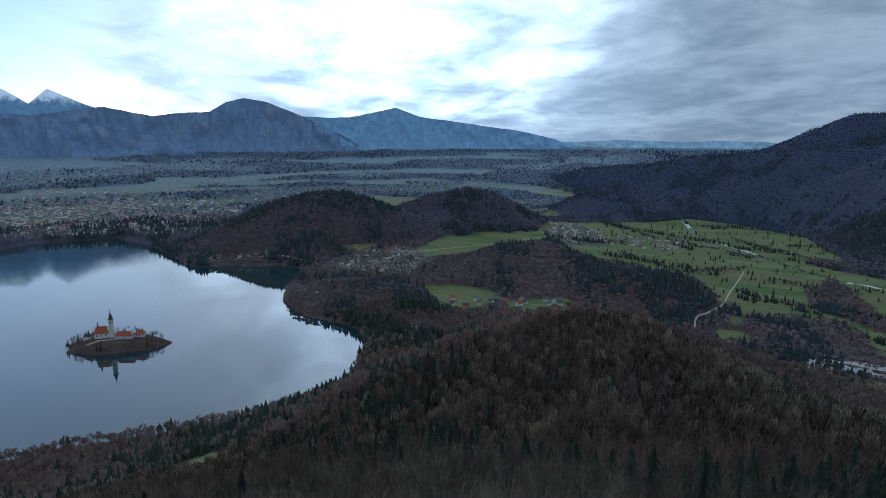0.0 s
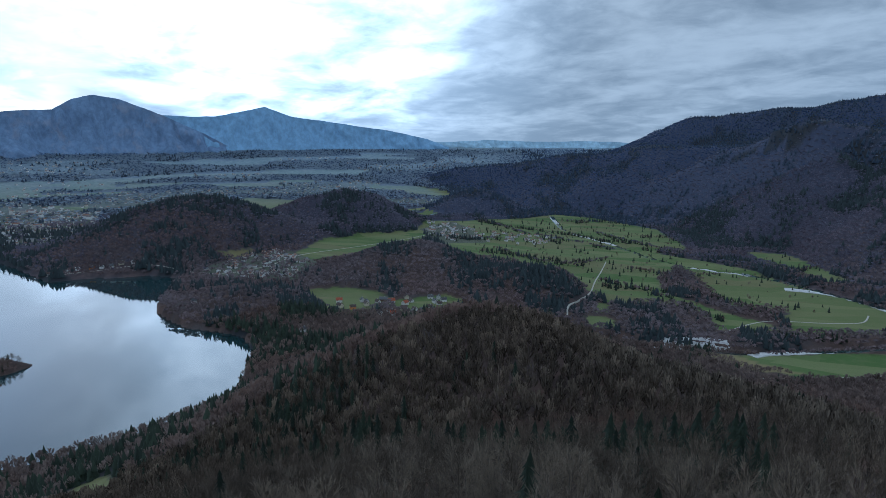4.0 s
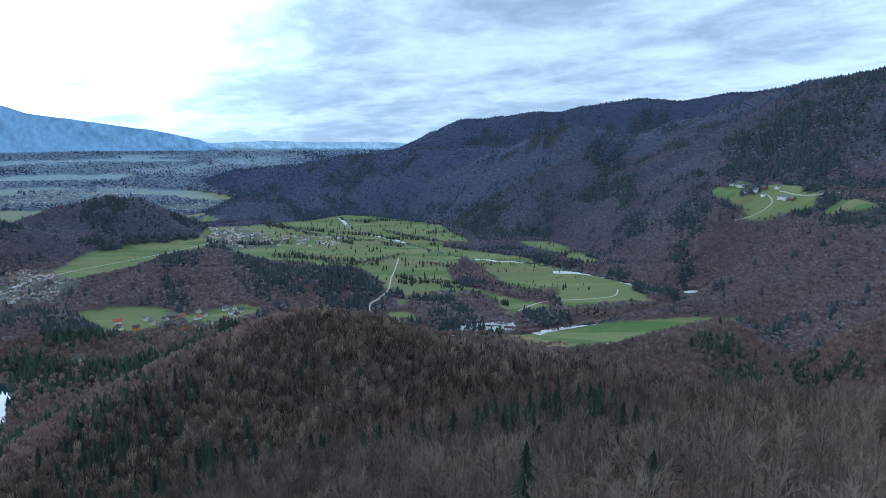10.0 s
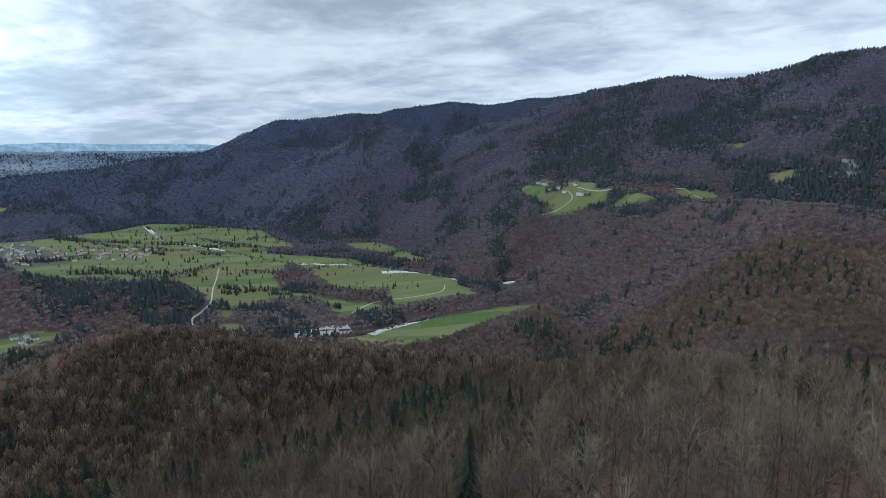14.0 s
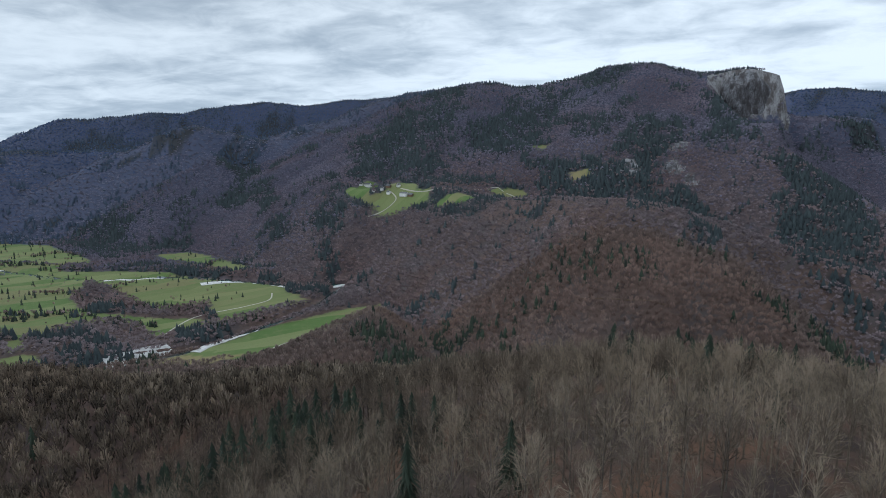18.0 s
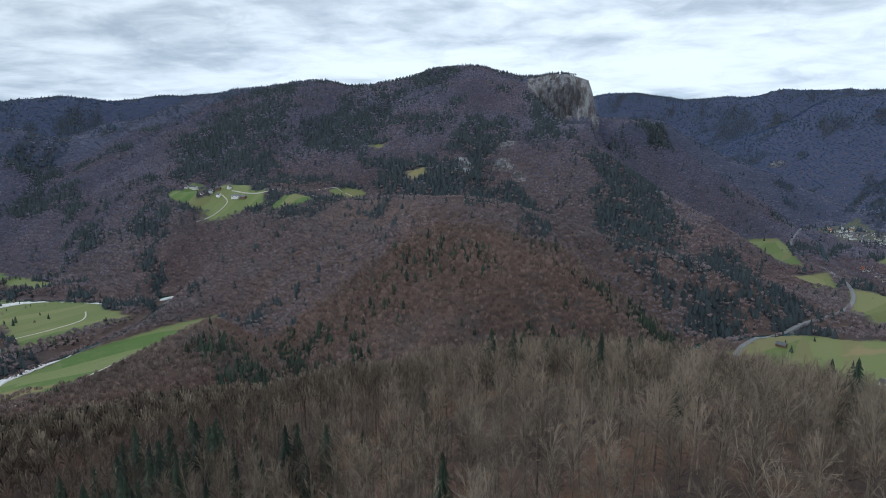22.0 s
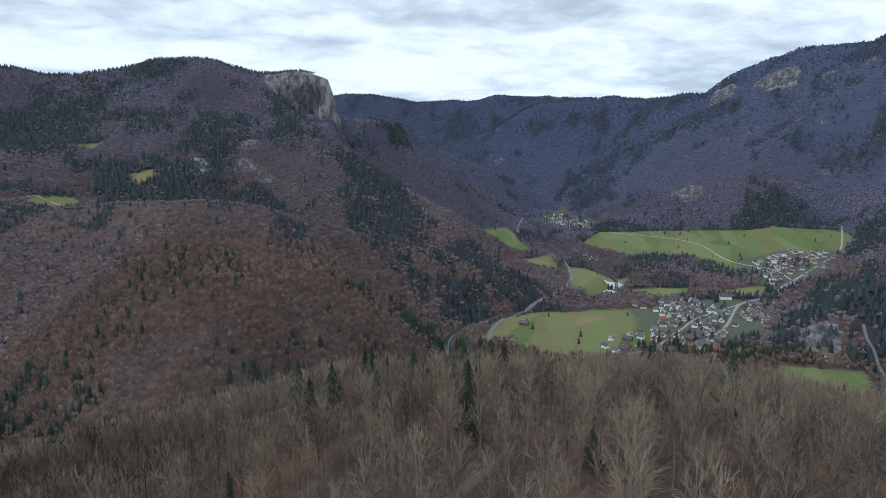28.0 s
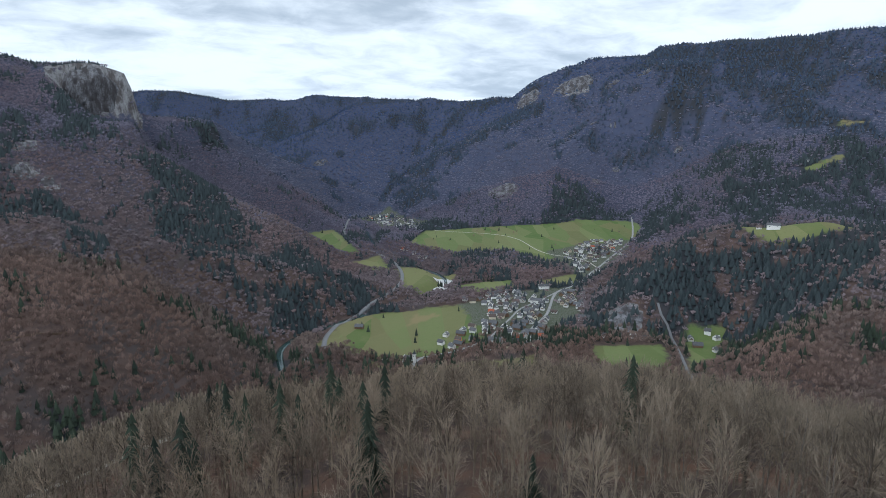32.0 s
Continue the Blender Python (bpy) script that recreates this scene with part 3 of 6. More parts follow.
MEADOWS += [(0.05, [(700, 940), (700, 1060), (745, 1150), (740, 1270), (670, 1400), (590, 1480), (560, 1640), (600, 2000), (700, 2350), (960, 2420), (1250, 2480), (1380, 2520), (1510, 2380), (1570, 2050), (1448, 1760), (1330, 1560), (1300, 1100),
            (1260, 880), (1140, 745), (920, 835), (760, 890)]), (0.15, [(1154, 1383), (1255, 1150), (1260, 950), (1200, 800), (1146, 735), (1064, 780), (1013, 960), (1000, 1168)])]
MEADOWS += [(0.0, [(1517, 1520), (1592, 1436), (1420, 1065), (1379, 1100), (1430, 1368)]), (0.0, [(740, 752), (951, 702), (1090, 625), (1150, 563), (1062, 515), (960, 560), (803, 604), (746, 664)]), (0.0, [(693, 1112), (740, 1100), (688, 1032), (658, 1048)]), (0.1, [(612, 1030), (680, 1000), (655, 920), (585, 942)]), (0.2, [(810, -440), (745, -468), (690, -560), (650, -650), (600, -610), (680, -490), (770, -410)])]
MEADOWS += [(0.05, [(1805, 900), (1800, 835), (1700, 680), (1640, 640), (1630, 800), (1700, 850)]), (0.1, [(1990, -1255), (1990, -1305), (1840, -1310), (1830, -1265)]), (0.75, [(690, 815), (752, 752), (770, 664), (716, 690)]), (0.2, [(106, 1303), (180, 1330), (250, 1260), (264, 1163), (203, 1104), (133, 1115)]), (0.1, [(260, 1180), (380, 1190), (420, 1120), (330, 1065), (250, 1060)])]
MEADOWS += [(0.05, [(72, 1706), (200, 1960), (245, 2044), (567, 2133), (605, 1970), (400, 1800), (301, 1714), (164, 1640)]), (0.55, [(-85, 1770), (-20, 1856), (14, 1860), (-30, 1762)]), (0.1, [(608, 2221), (760, 2400), (900, 2380), (800, 2150), (560, 2062)]), (0.3, [(-170, 491), (-163, 521), (-136, 510), (-106, 441), (-101, 381), (-108, 346)]), (0.1, [(-60, 2500), (300, 2700), (420, 3100), (0, 3300), (-160, 2900)])]
MEADOWS += [(0.0, [(1714, 920), (1781, 883), (1730, 800), (1670, 725), (1643, 610), (1608, 603), (1578, 568), (1592, 633), (1575, 692), (1571, 766), (1597, 744), (1613, 818), (1677, 893)]), (0.05, [(1551, 560), (1572, 528), (1570, 448), (1491, 437), (1515, 532)]), (0.2, [(1706, 445), (1756, 380), (1760, 299), (1730, 340), (1655, 412)]), (0.6, [(1780, 205), (1830, 235), (1845, 170), (1800, 150)]), (0.15, [(2000, 330), (2050, 380), (2060, 300)])]
MEADOWS += [(0.2, [(930, -400), (985, -462), (1040, -540), (1015, -640), (1001, -700), (935, -690), (900, -560), (860, -470)]), (0.8, [(862, -535), (975, -650), (918, -750), (855, -732), (838, -646), (830, -560)]), (0.1, [(1000, -690), (960, -800), (820, -730), (770, -640), (760, -560), (800, -470), (870, -420), (915, -560), (935, -690)]), (0.05, [(1640, -1090), (1800, -1280), (1700, -1560), (1560, -1720), (1470, -1990), (1300, -1900), (1190, -1690), (1184, -1482), (1133, -1215), (1318, -1240), (1402, -1100)])]
MEADOWS += [(0.1, [(2020, -850), (2090, -1058), (1800, -960), (1570, -870), (1732, -790)]), (0.35, [(1480, -750), (1520, -900), (1340, -840), (1380, -790)]), (0.35, [(1363, -865), (1212, -953), (1092, -812), (1165, -749)]), (0.1, [(1110, -850), (1060, -1000), (1000, -950), (1020, -860)]), (0.4, [(1010, -1020), (1010, -1130), (930, -1110), (940, -1040)]), (0.05, [(624, -768), (556, -866), (484, -781), (490, -732), (535, -695), (572, -705)])]
MEADOWS += [(0.1, [(558, -946), (514, -1000), (446, -829), (453, -785), (500, -850)]), (0.35, [(1017, -1108), (981, -1185), (930, -1063)]), (0.1, [(835, -889), (802, -935), (745, -884), (770, -840)]), (0.25, [(610, -1190), (540, -1260), (430, -1300), (415, -1235), (500, -1195), (560, -1185)]), (0.15, [(945, -2228), (910, -2290), (826, -2352), (800, -2330), (869, -2265), (895, -2240)]), (0.7, [(955, -2552), (910, -2602), (835, -2627), (885, -2562)])]
# scrub and copses standing on the valley floor
COPSES = []
COPSES += [[(996, 1286), (1161, 1392), (1063, 1205), (988, 1015), (1066, 946), (959, 826), (939, 951), (927, 1051), (915, 1139)], [(735, 1100), (874, 1071), (836, 936), (703, 928), (655, 1016)], [(690, 1460), (600, 1480), (560, 1560), (600, 1640), (720, 1560)], [(1290, 1640), (1437, 1450), (1400, 1227), (1330, 1240), (1280, 1420), (1230, 1620)], [(1190, 720), (1260, 880), (1330, 900), (1390, 740), (1280, 660)]]
COPSES += [[(1640, 800), (1700, 812), (1712, 768), (1650, 752)], [(1590, 560), (1620, 560), (1640, 520), (1580, 500)]]
COPSES += [[(736, 1089), (833, 1099), (900, 1032), (879, 957), (831, 883), (711, 856), (656, 936)], [(560, 960), (690, 935), (860, 875), (900, 835), (800, 800), (620, 880)]]
TOWNS = [
    [(-1150, 2080), (-860, 2190), (-690, 2050), (-560, 2080), (-480, 2300), (-600, 2900), (-1000, 3300), (-1700, 3400), (-1700, 2300)],
    [(-150, 1600), (-90, 1700), (-5, 1812), (99, 1864), (168, 1646), (90, 1400), (19, 1450), (-94, 1520)],
    [(608, 2181), (820, 2380), (760, 1831), (583, 1850)],
    [(1250, -1330), (1270, -1500), (1213, -1709), (1069, -1482), (930, -1140), (1050, -1200)],
    [(977, -766), (966, -972), (905, -1061), (736, -877), (700, -700), (850, -690)],
    [(2260, -1250), (1954, -1200), (1880, -1298), (1950, -1420), (2385, -1500)],
]
ROCKS = [   # bare crags: x, y, radius
    (1850, 40, 34), (1955, -95, 30), (1845, -75, 34), (1800, -122, 22), (1868, -1737, 46), (2139, -2504, 75), (2400, -2423, 60), (641, -876, 34)]


def within(x, y, ring, soft=36.0):
    """Which places lie in or near a ring, and how deep: 0.5 on the line, 1 well inside."""
    pts = np.array(ring)
    near = (x > pts[:, 0].min() - soft) & (x < pts[:, 0].max() + soft) & (y > pts[:, 1].min() - soft) & (y < pts[:, 1].max() + soft)
    px, py = x[near], y[near]
    away = to_line(px, py, ring + ring[:1]) * np.where(inside(px, py, ring), 1, -1)
    return near, np.clip(0.5 + away / (2 * soft), 0, 1)


def open_land(x, y):
    """Meadow, crag, settled ground and dryness at each place, 0 to 1."""
    wob = 26 * (fractal(x, y, 60, 2, 21) - 0.5)
    wx, wy = x + wob, y - wob
    meadow, dry, town, rock = (np.zeros(x.shape) for _ in range(4))
    height = land(x, y)
    for tone, ring in MEADOWS:
        mid = np.mean(ring, 0)
        near, depth = within(wx, wy, ring)
        if land(mid[:1], mid[1:])[0] < 60:
            depth = np.minimum(depth, np.clip(0.5 + (np.where((wy[near] > 1700) & (wx[near] > 1100), 2, 44) - height[near]) / 20, 0, 1))
        over = depth > meadow[near]
        at = np.nonzero(near)[0]
        dry[at[depth > 0.45]] = tone
        meadow[at[over]] = depth[over]
    for ring in COPSES:
        near, depth = within(wx, wy, ring)
        meadow[near] = np.minimum(meadow[near], 1 - depth)
    for ring in TOWNS:
        near, depth = within(wx, wy, ring)
        town[near] = np.maximum(town[near], np.minimum(depth, np.clip(0.5 + (60 - height[near]) / 20, 0, 1)))
    for rx, ry, rr in ROCKS:
        rock[np.hypot(wx - rx, wy - ry) < rr * (0.7 + 0.6 * fractal(x, y, 40, 2, 31))] = 1
    rock[((x > 2450) & (x < 2575) & (y > -500) & (y < -210)) | ((x > 2490) & (x < 2690) & (y > -510) & (y < -400))] = 1     # the great cliff
    r = np.hypot(x - HUB[0], y - HUB[1])
    az = np.degrees(np.arctan2(x - HUB[0], y - HUB[1]))
    # the wide plain: strips of fields between woods
    plain_ = (r > 2650) & (az < 24) & (land_rise(x, y) < 9)
    strips = fractal(x * 0.4 + y * 0.1, (r - 2600) * 1.6, 420, 3, 41)
    meadow = np.where(plain_ & (strips > 0.58), 1, meadow)
    dry = np.where(plain_, np.clip(0.6 * (fractal(x, y, 300, 2, 51) - 0.3), 0, 1), dry)
    town = np.where(plain_ & (fractal(x, (r - 2600) * 1.8, 500, 2, 61) > 0.66), 1, town)
    return meadow, rock, town, dry


def land_rise(x, y):
    """How far the ground stands over the valley floor, roughly: from the ridges alone."""
    top = np.full(x.shape, -1e4)
    for slope, breadth, line in RIDGES.values():
        top = np.maximum(top, crest(x, y, slope, breadth, line)[0])
    return top


def below_crest(x, y):
    """How far the ground lies below the crest that it belongs to."""
    top, below = np.full(x.shape, -1e4), np.zeros(x.shape)
    for slope, breadth, line in RIDGES.values():
        flank, drop = crest(x, y, slope, breadth, line)
        below = np.where(flank > top, drop, below)
        top = np.maximum(top, flank)
    return below


# ---- the ground: one sheet in rings and spokes ----
def ring_radii():
    radii, r = [0.5, 15, 30, 45], 58.0
    while r < LAST - 40:
        radii.append(r)
        r += 3.0 if r < 480 else 3.0 * (r / 480) ** 1.6
    return np.array(radii + [LAST - 20])


RADII = ring_radii()
SPOKES = np.radians(np.concatenate([np.arange(-45, 180.01, 0.4), np.arange(186, 312, 6)]))


def build_ground():
    a, r = np.meshgrid(SPOKES, RADII, indexing="ij")
    x, y = HUB[0] + r * np.sin(a), HUB[1] + r * np.cos(a)
    z = land(x, y)
    na, nr = x.shape
    idx = np.arange(na * nr).reshape(na, nr)
    nxt = np.roll(idx, -1, 0)
    quads = np.stack([idx[:, :-1], idx[:, 1:], nxt[:, 1:], nxt[:, :-1]], -1).reshape(-1, 4)
    me = bpy.data.meshes.new("ground")
    me.from_pydata(np.stack([x, y, z], -1).reshape(-1, 3), [], quads)
    meadow, rock, town, dry = open_land(x.ravel(), y.ravel())
    hill = np.clip((land_rise(x, y) - z + 60) / 20, 0, 1)
    me.attributes.new("hill", "FLOAT", "POINT").data.foreach_set("value", hill.astype(np.float32).ravel())
    attr = me.attributes.new("cover", "FLOAT_COLOR", "POINT")
    attr.data.foreach_set("color", np.stack([meadow, rock, town, dry], -1).astype(np.float32).ravel())
    me.polygons.foreach_set("use_smooth", np.ones(len(quads), bool))
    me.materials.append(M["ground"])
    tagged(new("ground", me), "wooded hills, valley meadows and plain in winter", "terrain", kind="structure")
    return z


GROUND = build_ground()


def on_ground(x, y):
    """Height of the ground sheet itself at places in front of the lens's sweep."""
    x, y = np.asarray(x, float), np.asarray(y, float)
    r = np.clip(np.hypot(x - HUB[0], y - HUB[1]), RADII[0], RADII[-1] - 0.1)
    a = np.degrees(np.arctan2(x - HUB[0], y - HUB[1]))
    a = np.where(a < -90, a + 360, a)
    fa = np.clip((a + 45) / 0.4, 0, 561.999)
    ia = fa.astype(int)
    ir = np.clip(np.searchsorted(RADII, r, side="right") - 1, 0, len(RADII) - 2)
    u, v = fa - ia, (r - RADII[ir]) / (RADII[ir + 1] - RADII[ir])
    z = GROUND
    return (z[ia, ir] * (1 - v) + z[ia, ir + 1] * v) * (1 - u) + (z[ia + 1, ir] * (1 - v) + z[ia + 1, ir + 1] * v) * u


def lie_of(x, y):
    """Normal of the slope at each place, smoothed over a few trees."""
    gx, gy = (on_ground(x + 16, y) - on_ground(x - 16, y)) / 32, (on_ground(x, y + 16) - on_ground(x, y - 16)) / 32
    n = np.sqrt(1 + gx * gx + gy * gy)
    return np.stack([-gx / n, -gy / n, 1 / n], -1)


RISE = np.maximum.accumulate((GROUND + 5 - EYE) / RADII, 1)      # the steepest sight line so far along each spoke


def seen_from_eye(x, y):
    """Which places can be seen from the camera's height over HUB; woods on hidden slopes are thinned to fit the view.
    """
    r = np.hypot(x - HUB[0], y - HUB[1])
    a = np.degrees(np.arctan2(x - HUB[0], y - HUB[1]))
    a = np.where(a < -90, a + 360, a)
    ia = np.clip(((a + 45) / 0.4).astype(int), 0, 561)
    ir = np.clip(np.searchsorted(RADII, r) - 2, 0, len(RADII) - 1)
    return (on_ground(x, y) + 30 - EYE) / r > RISE[ia, ir]


def sheet(name, verts, faces, mat, label, category, kind="structure", smooth=True):
    me = bpy.data.meshes.new(name)
    me.from_pydata(verts, [], faces)
    me.materials.append(mat)
    if smooth:
        me.polygons.foreach_set("use_smooth", np.ones(len(faces), bool))
    return tagged(new(name, me), label, category, kind=kind)


def build_lake():
    bm = bmesh.new()
    corners = [(-1900, 480), (120, 480), (120, 2250), (-1900, 2250)]
    vs = [bm.verts.new((x, y, 0.0)) for x, y in corners]
    bm.faces.new(vs)
    me = bpy.data.meshes.new("lake_water")
    bm.to_mesh(me)
    bm.free()
    me.materials.append(M["water"])
    tagged(new("lake_water", me), "calm lake mirroring the cloudy sky", "water", kind="structure")


build_lake()


def ribbon(name, line, width, mat, label, category, lift=0.35, depth=0.5, step=8.0, wander=0.0):
    """A strip with thickness laid over the ground along a line."""
    pts = [Vector(p) for p in line]
    fine = []
    for i in range(len(pts) - 1):
        p0, p1, p2, p3 = pts[max(i - 1, 0)], pts[i], pts[i + 1], pts[min(i + 2, len(pts) - 1)]
        n = max(2, int((p2 - p1).length / step))
        for k in range(n):
            t = k / n
            fine.append(0.5 * ((2 * p1) + (p2 - p0) * t + (2 * p0 - 5 * p1 + 4 * p2 - p3) * t * t + (3 * p1 - p0 - 3 * p2 + p3) * t ** 3))
    fine.append(pts[-1])
    verts, faces = [], []
    for i, p in enumerate(fine):
        d = (fine[min(i + 1, len(fine) - 1)] - fine[max(i - 1, 0)]).normalized()
        side = Vector((-d.y, d.x))
        w = width * (0.5 + wander * (value_noise(np.array(float(i)), np.array(0.0), 5.0, len(name)) - 0.5))
        across = [p + side * w * k for k in (1, 0.33, -0.33, -1)]
        zs = on_ground(np.array([q.x for q in across]), np.array([q.y for q in across]))
        top = float(np.max(zs)) if width < 14 else None
        for q, z in zip(across, zs):
            verts.append((q.x, q.y, (top if top is not None else float(z)) + lift))
        verts += [(across[0].x, across[0].y, float(zs[0]) - depth), (across[-1].x, across[-1].y, float(zs[-1]) - depth)]
        if i:
            a, b_ = 6 * (i - 1), 6 * i
            for s, e in ((0, 1), (1, 2), (2, 3), (4, 0), (3, 5)):
                faces.append((a + s, a + e, b_ + e, b_ + s))
    return sheet(name, verts, faces, mat, label, category)


# ---- far ranges beyond the plain ----
def far_range(name, outline, r_foot, r_crest, foot_el, mat, label, seed):
    """outline: bearing and height in degrees of the skyline, set to fit the camera's view."""
    az = np.arange(outline[0][0], outline[-1][0], 0.12)
    el = np.interp(az, [p[0] for p in outline], [p[1] for p in outline])
    el = el + 0.10 * (fractal(az * 40, az * 0 + seed, 30, 3, seed) - 0.5)
    rows = 22
    verts = []
    for k in range(rows):
        s = k / (rows - 1)
        r = r_foot + (r_crest - r_foot) * s
        bend = fractal(az * 60, np.full(az.shape, s * 160), 90, 4, seed + 7) - 0.5
        fold = 1 - np.abs(2 * fractal(az * 60 + 40 * s, np.full(az.shape, s * 90), 75, 3, seed + 8) - 1)
        e = foot_el + (el - foot_el) * (s ** 0.8) * (1 + (0.45 * bend if k < rows - 1 else 0) * (1 - s))
        r = r + bend * 60 * (1 - s) + 5.0 * (r_crest - r_foot + 20) * (fold - 0.6) * s * (1 - s)
        verts.append(np.stack([HUB[0] + r * np.sin(np.radians(az)), HUB[1] + r * np.cos(np.radians(az)), EYE + r * np.tan(np.radians(e))], -1))
    n = len(az)
    verts = np.concatenate(verts)
    faces = [(k * n + i, k * n + i + 1, (k + 1) * n + i + 1, (k + 1) * n + i) for k in range(rows - 1) for i in range(n - 1)]
    ob = sheet(name, verts, faces, mat, label, "mountains")
    return ob


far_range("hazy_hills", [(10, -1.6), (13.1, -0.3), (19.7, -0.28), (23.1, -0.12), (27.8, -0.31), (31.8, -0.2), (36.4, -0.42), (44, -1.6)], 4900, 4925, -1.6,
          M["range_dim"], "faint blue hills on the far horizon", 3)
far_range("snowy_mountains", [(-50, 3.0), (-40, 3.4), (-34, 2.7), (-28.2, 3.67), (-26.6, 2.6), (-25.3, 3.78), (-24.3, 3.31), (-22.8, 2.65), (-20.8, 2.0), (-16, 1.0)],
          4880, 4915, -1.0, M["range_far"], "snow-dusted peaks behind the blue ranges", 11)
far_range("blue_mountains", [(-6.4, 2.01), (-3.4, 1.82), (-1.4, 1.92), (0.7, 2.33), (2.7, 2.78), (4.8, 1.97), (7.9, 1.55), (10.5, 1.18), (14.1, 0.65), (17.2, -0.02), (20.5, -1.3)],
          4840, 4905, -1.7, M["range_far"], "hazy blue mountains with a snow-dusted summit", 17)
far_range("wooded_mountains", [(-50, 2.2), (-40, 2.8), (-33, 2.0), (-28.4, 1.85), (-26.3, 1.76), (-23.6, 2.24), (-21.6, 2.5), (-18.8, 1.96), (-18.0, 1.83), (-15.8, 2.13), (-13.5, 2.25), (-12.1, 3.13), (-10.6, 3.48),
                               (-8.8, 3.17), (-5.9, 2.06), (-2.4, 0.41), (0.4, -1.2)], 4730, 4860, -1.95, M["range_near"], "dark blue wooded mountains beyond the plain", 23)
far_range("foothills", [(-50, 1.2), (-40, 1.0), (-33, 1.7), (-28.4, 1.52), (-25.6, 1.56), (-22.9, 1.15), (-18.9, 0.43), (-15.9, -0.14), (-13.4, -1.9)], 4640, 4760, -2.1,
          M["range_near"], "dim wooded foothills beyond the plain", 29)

# ---- the woods ----
rng = np.random.default_rng(7)


def joined(pieces):
    """Joins pieces (vertices, triangles and, if given, their lighter or darker tone) into one."""
    verts, faces, tones, n = [], [], [], 0
    for piece in pieces:
        v = np.asarray(piece[0], float).reshape(-1, 3)
        verts.append(v)
        faces.append(np.asarray(piece[1], int).reshape(-1, 3) + n)
        tones.append(np.broadcast_to(np.asarray(piece[2] if len(piece) > 2 else 0.0, float), len(v)))
        n += len(v)
    return np.concatenate(verts), np.concatenate(faces), np.concatenate(tones)


def stick(a, b, ra, rb, sides=3):
    """A tapered limb from a to b, open at its ends."""
    a, b = np.asarray(a, float), np.asarray(b, float)
    d = (b - a) / np.linalg.norm(b - a)
    u = np.cross(d, (0.31, 0.95, 0.02) if abs(d[2]) > 0.9 else (0, 0, 1.0))
    u /= np.linalg.norm(u)
    w = np.cross(d, u)
    t = np.arange(sides) * 2 * np.pi / sides
    ring = np.cos(t)[:, None] * u + np.sin(t)[:, None] * w
    v = np.concatenate([a + ring * ra, b + ring * rb])
    f = []
    for i in range(sides):
        j = (i + 1) % sides
        f += [(i, j, sides + j), (i, sides + j, sides + i)]
    return v, f


def blade(a, b, width, turn):
    """A single twig: a long thin leaf-like triangle."""
    a, b = np.asarray(a, float), np.asarray(b, float)
    d = b - a
    u = np.cross(d, (math.cos(turn), math.sin(turn), 0.35))
    u = u / (np.linalg.norm(u) + 1e-9) * width * 0.5
    return np.stack([a - u, a + u, b]), [(0, 1, 2)]


def bare_tree(seed, height, limbs, boughs, twigs, width, sides=5, plain_limbs=False):
    """Trunk and crown of a leafless broadleaf: limbs fork from the trunk and end in twigs on a rounded dome."""
    r = np.random.default_rng(seed)
    lean = r.normal(0, 0.02, 2)

    def axis(s):
        return np.array([lean[0] * s * height + 0.12 * math.sin(5 * s + seed), lean[1] * s * height + 0.12 * math.cos(4 * s + seed), s * height])
    cuts = ((-0.05, 0.8),) if plain_limbs else ((-0.05, 0.3), (0.3, 0.6), (0.6, 0.92))
    trunk = [stick(axis(s0), axis(s1), 0.20 * (1 - 0.9 * max(s0, 0)) * height / 16, 0.20 * (1 - 0.9 * s1) * height / 16, sides) for s0, s1 in cuts]
    middle, across, tall = 0.64 * height, height * r.uniform(0.125, 0.18), 0.37 * height
    crown = []
    for k in range(limbs):
        az = k * 2.39996 + r.normal(0, 0.3)
        up = math.asin(-0.1 + 1.08 * (k + 0.4) / limbs)
        ray_ = np.array([math.cos(az) * math.cos(up), math.sin(az) * math.cos(up), math.sin(up)])
        start = axis(0.30 + 0.42 * (k / limbs) + 0.06 * r.random())
        hull = np.array([0, 0, middle]) + ray_ * (across, across, tall) * r.uniform(0.85, 1.12)
        tip = start + (hull - start) * 0.8
        limb = blade(start, tip, width * 2.0, az + 1.5) if plain_limbs else stick(start, tip, 0.055 * height / 16, 0.015, 3)
        crown.append((*limb, r.uniform(-0.1, 0.2)))
        for _ in range(boughs):
            base = start + (tip - start) * r.uniform(0.3, 1.0)
            out = r.normal(0, 0.36, 3) + ray_ * 0.9 + (0, 0, 0.35)
            out = out / np.linalg.norm(out) * r.uniform(0.08, 0.17) * height
            # self-shading of the crown put into the tone: dark low down, light on top
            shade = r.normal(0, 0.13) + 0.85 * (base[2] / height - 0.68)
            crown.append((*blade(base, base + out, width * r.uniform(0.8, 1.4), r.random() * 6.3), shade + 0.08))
            for _ in range(twigs):
                fork = base + out * r.uniform(0.3, 0.9)
                end = r.normal(0, 0.5, 3) + out / np.linalg.norm(out) + (0, 0, 0.3)
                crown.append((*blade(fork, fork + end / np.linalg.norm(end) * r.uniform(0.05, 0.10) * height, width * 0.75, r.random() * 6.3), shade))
    return joined(trunk), joined(crown)


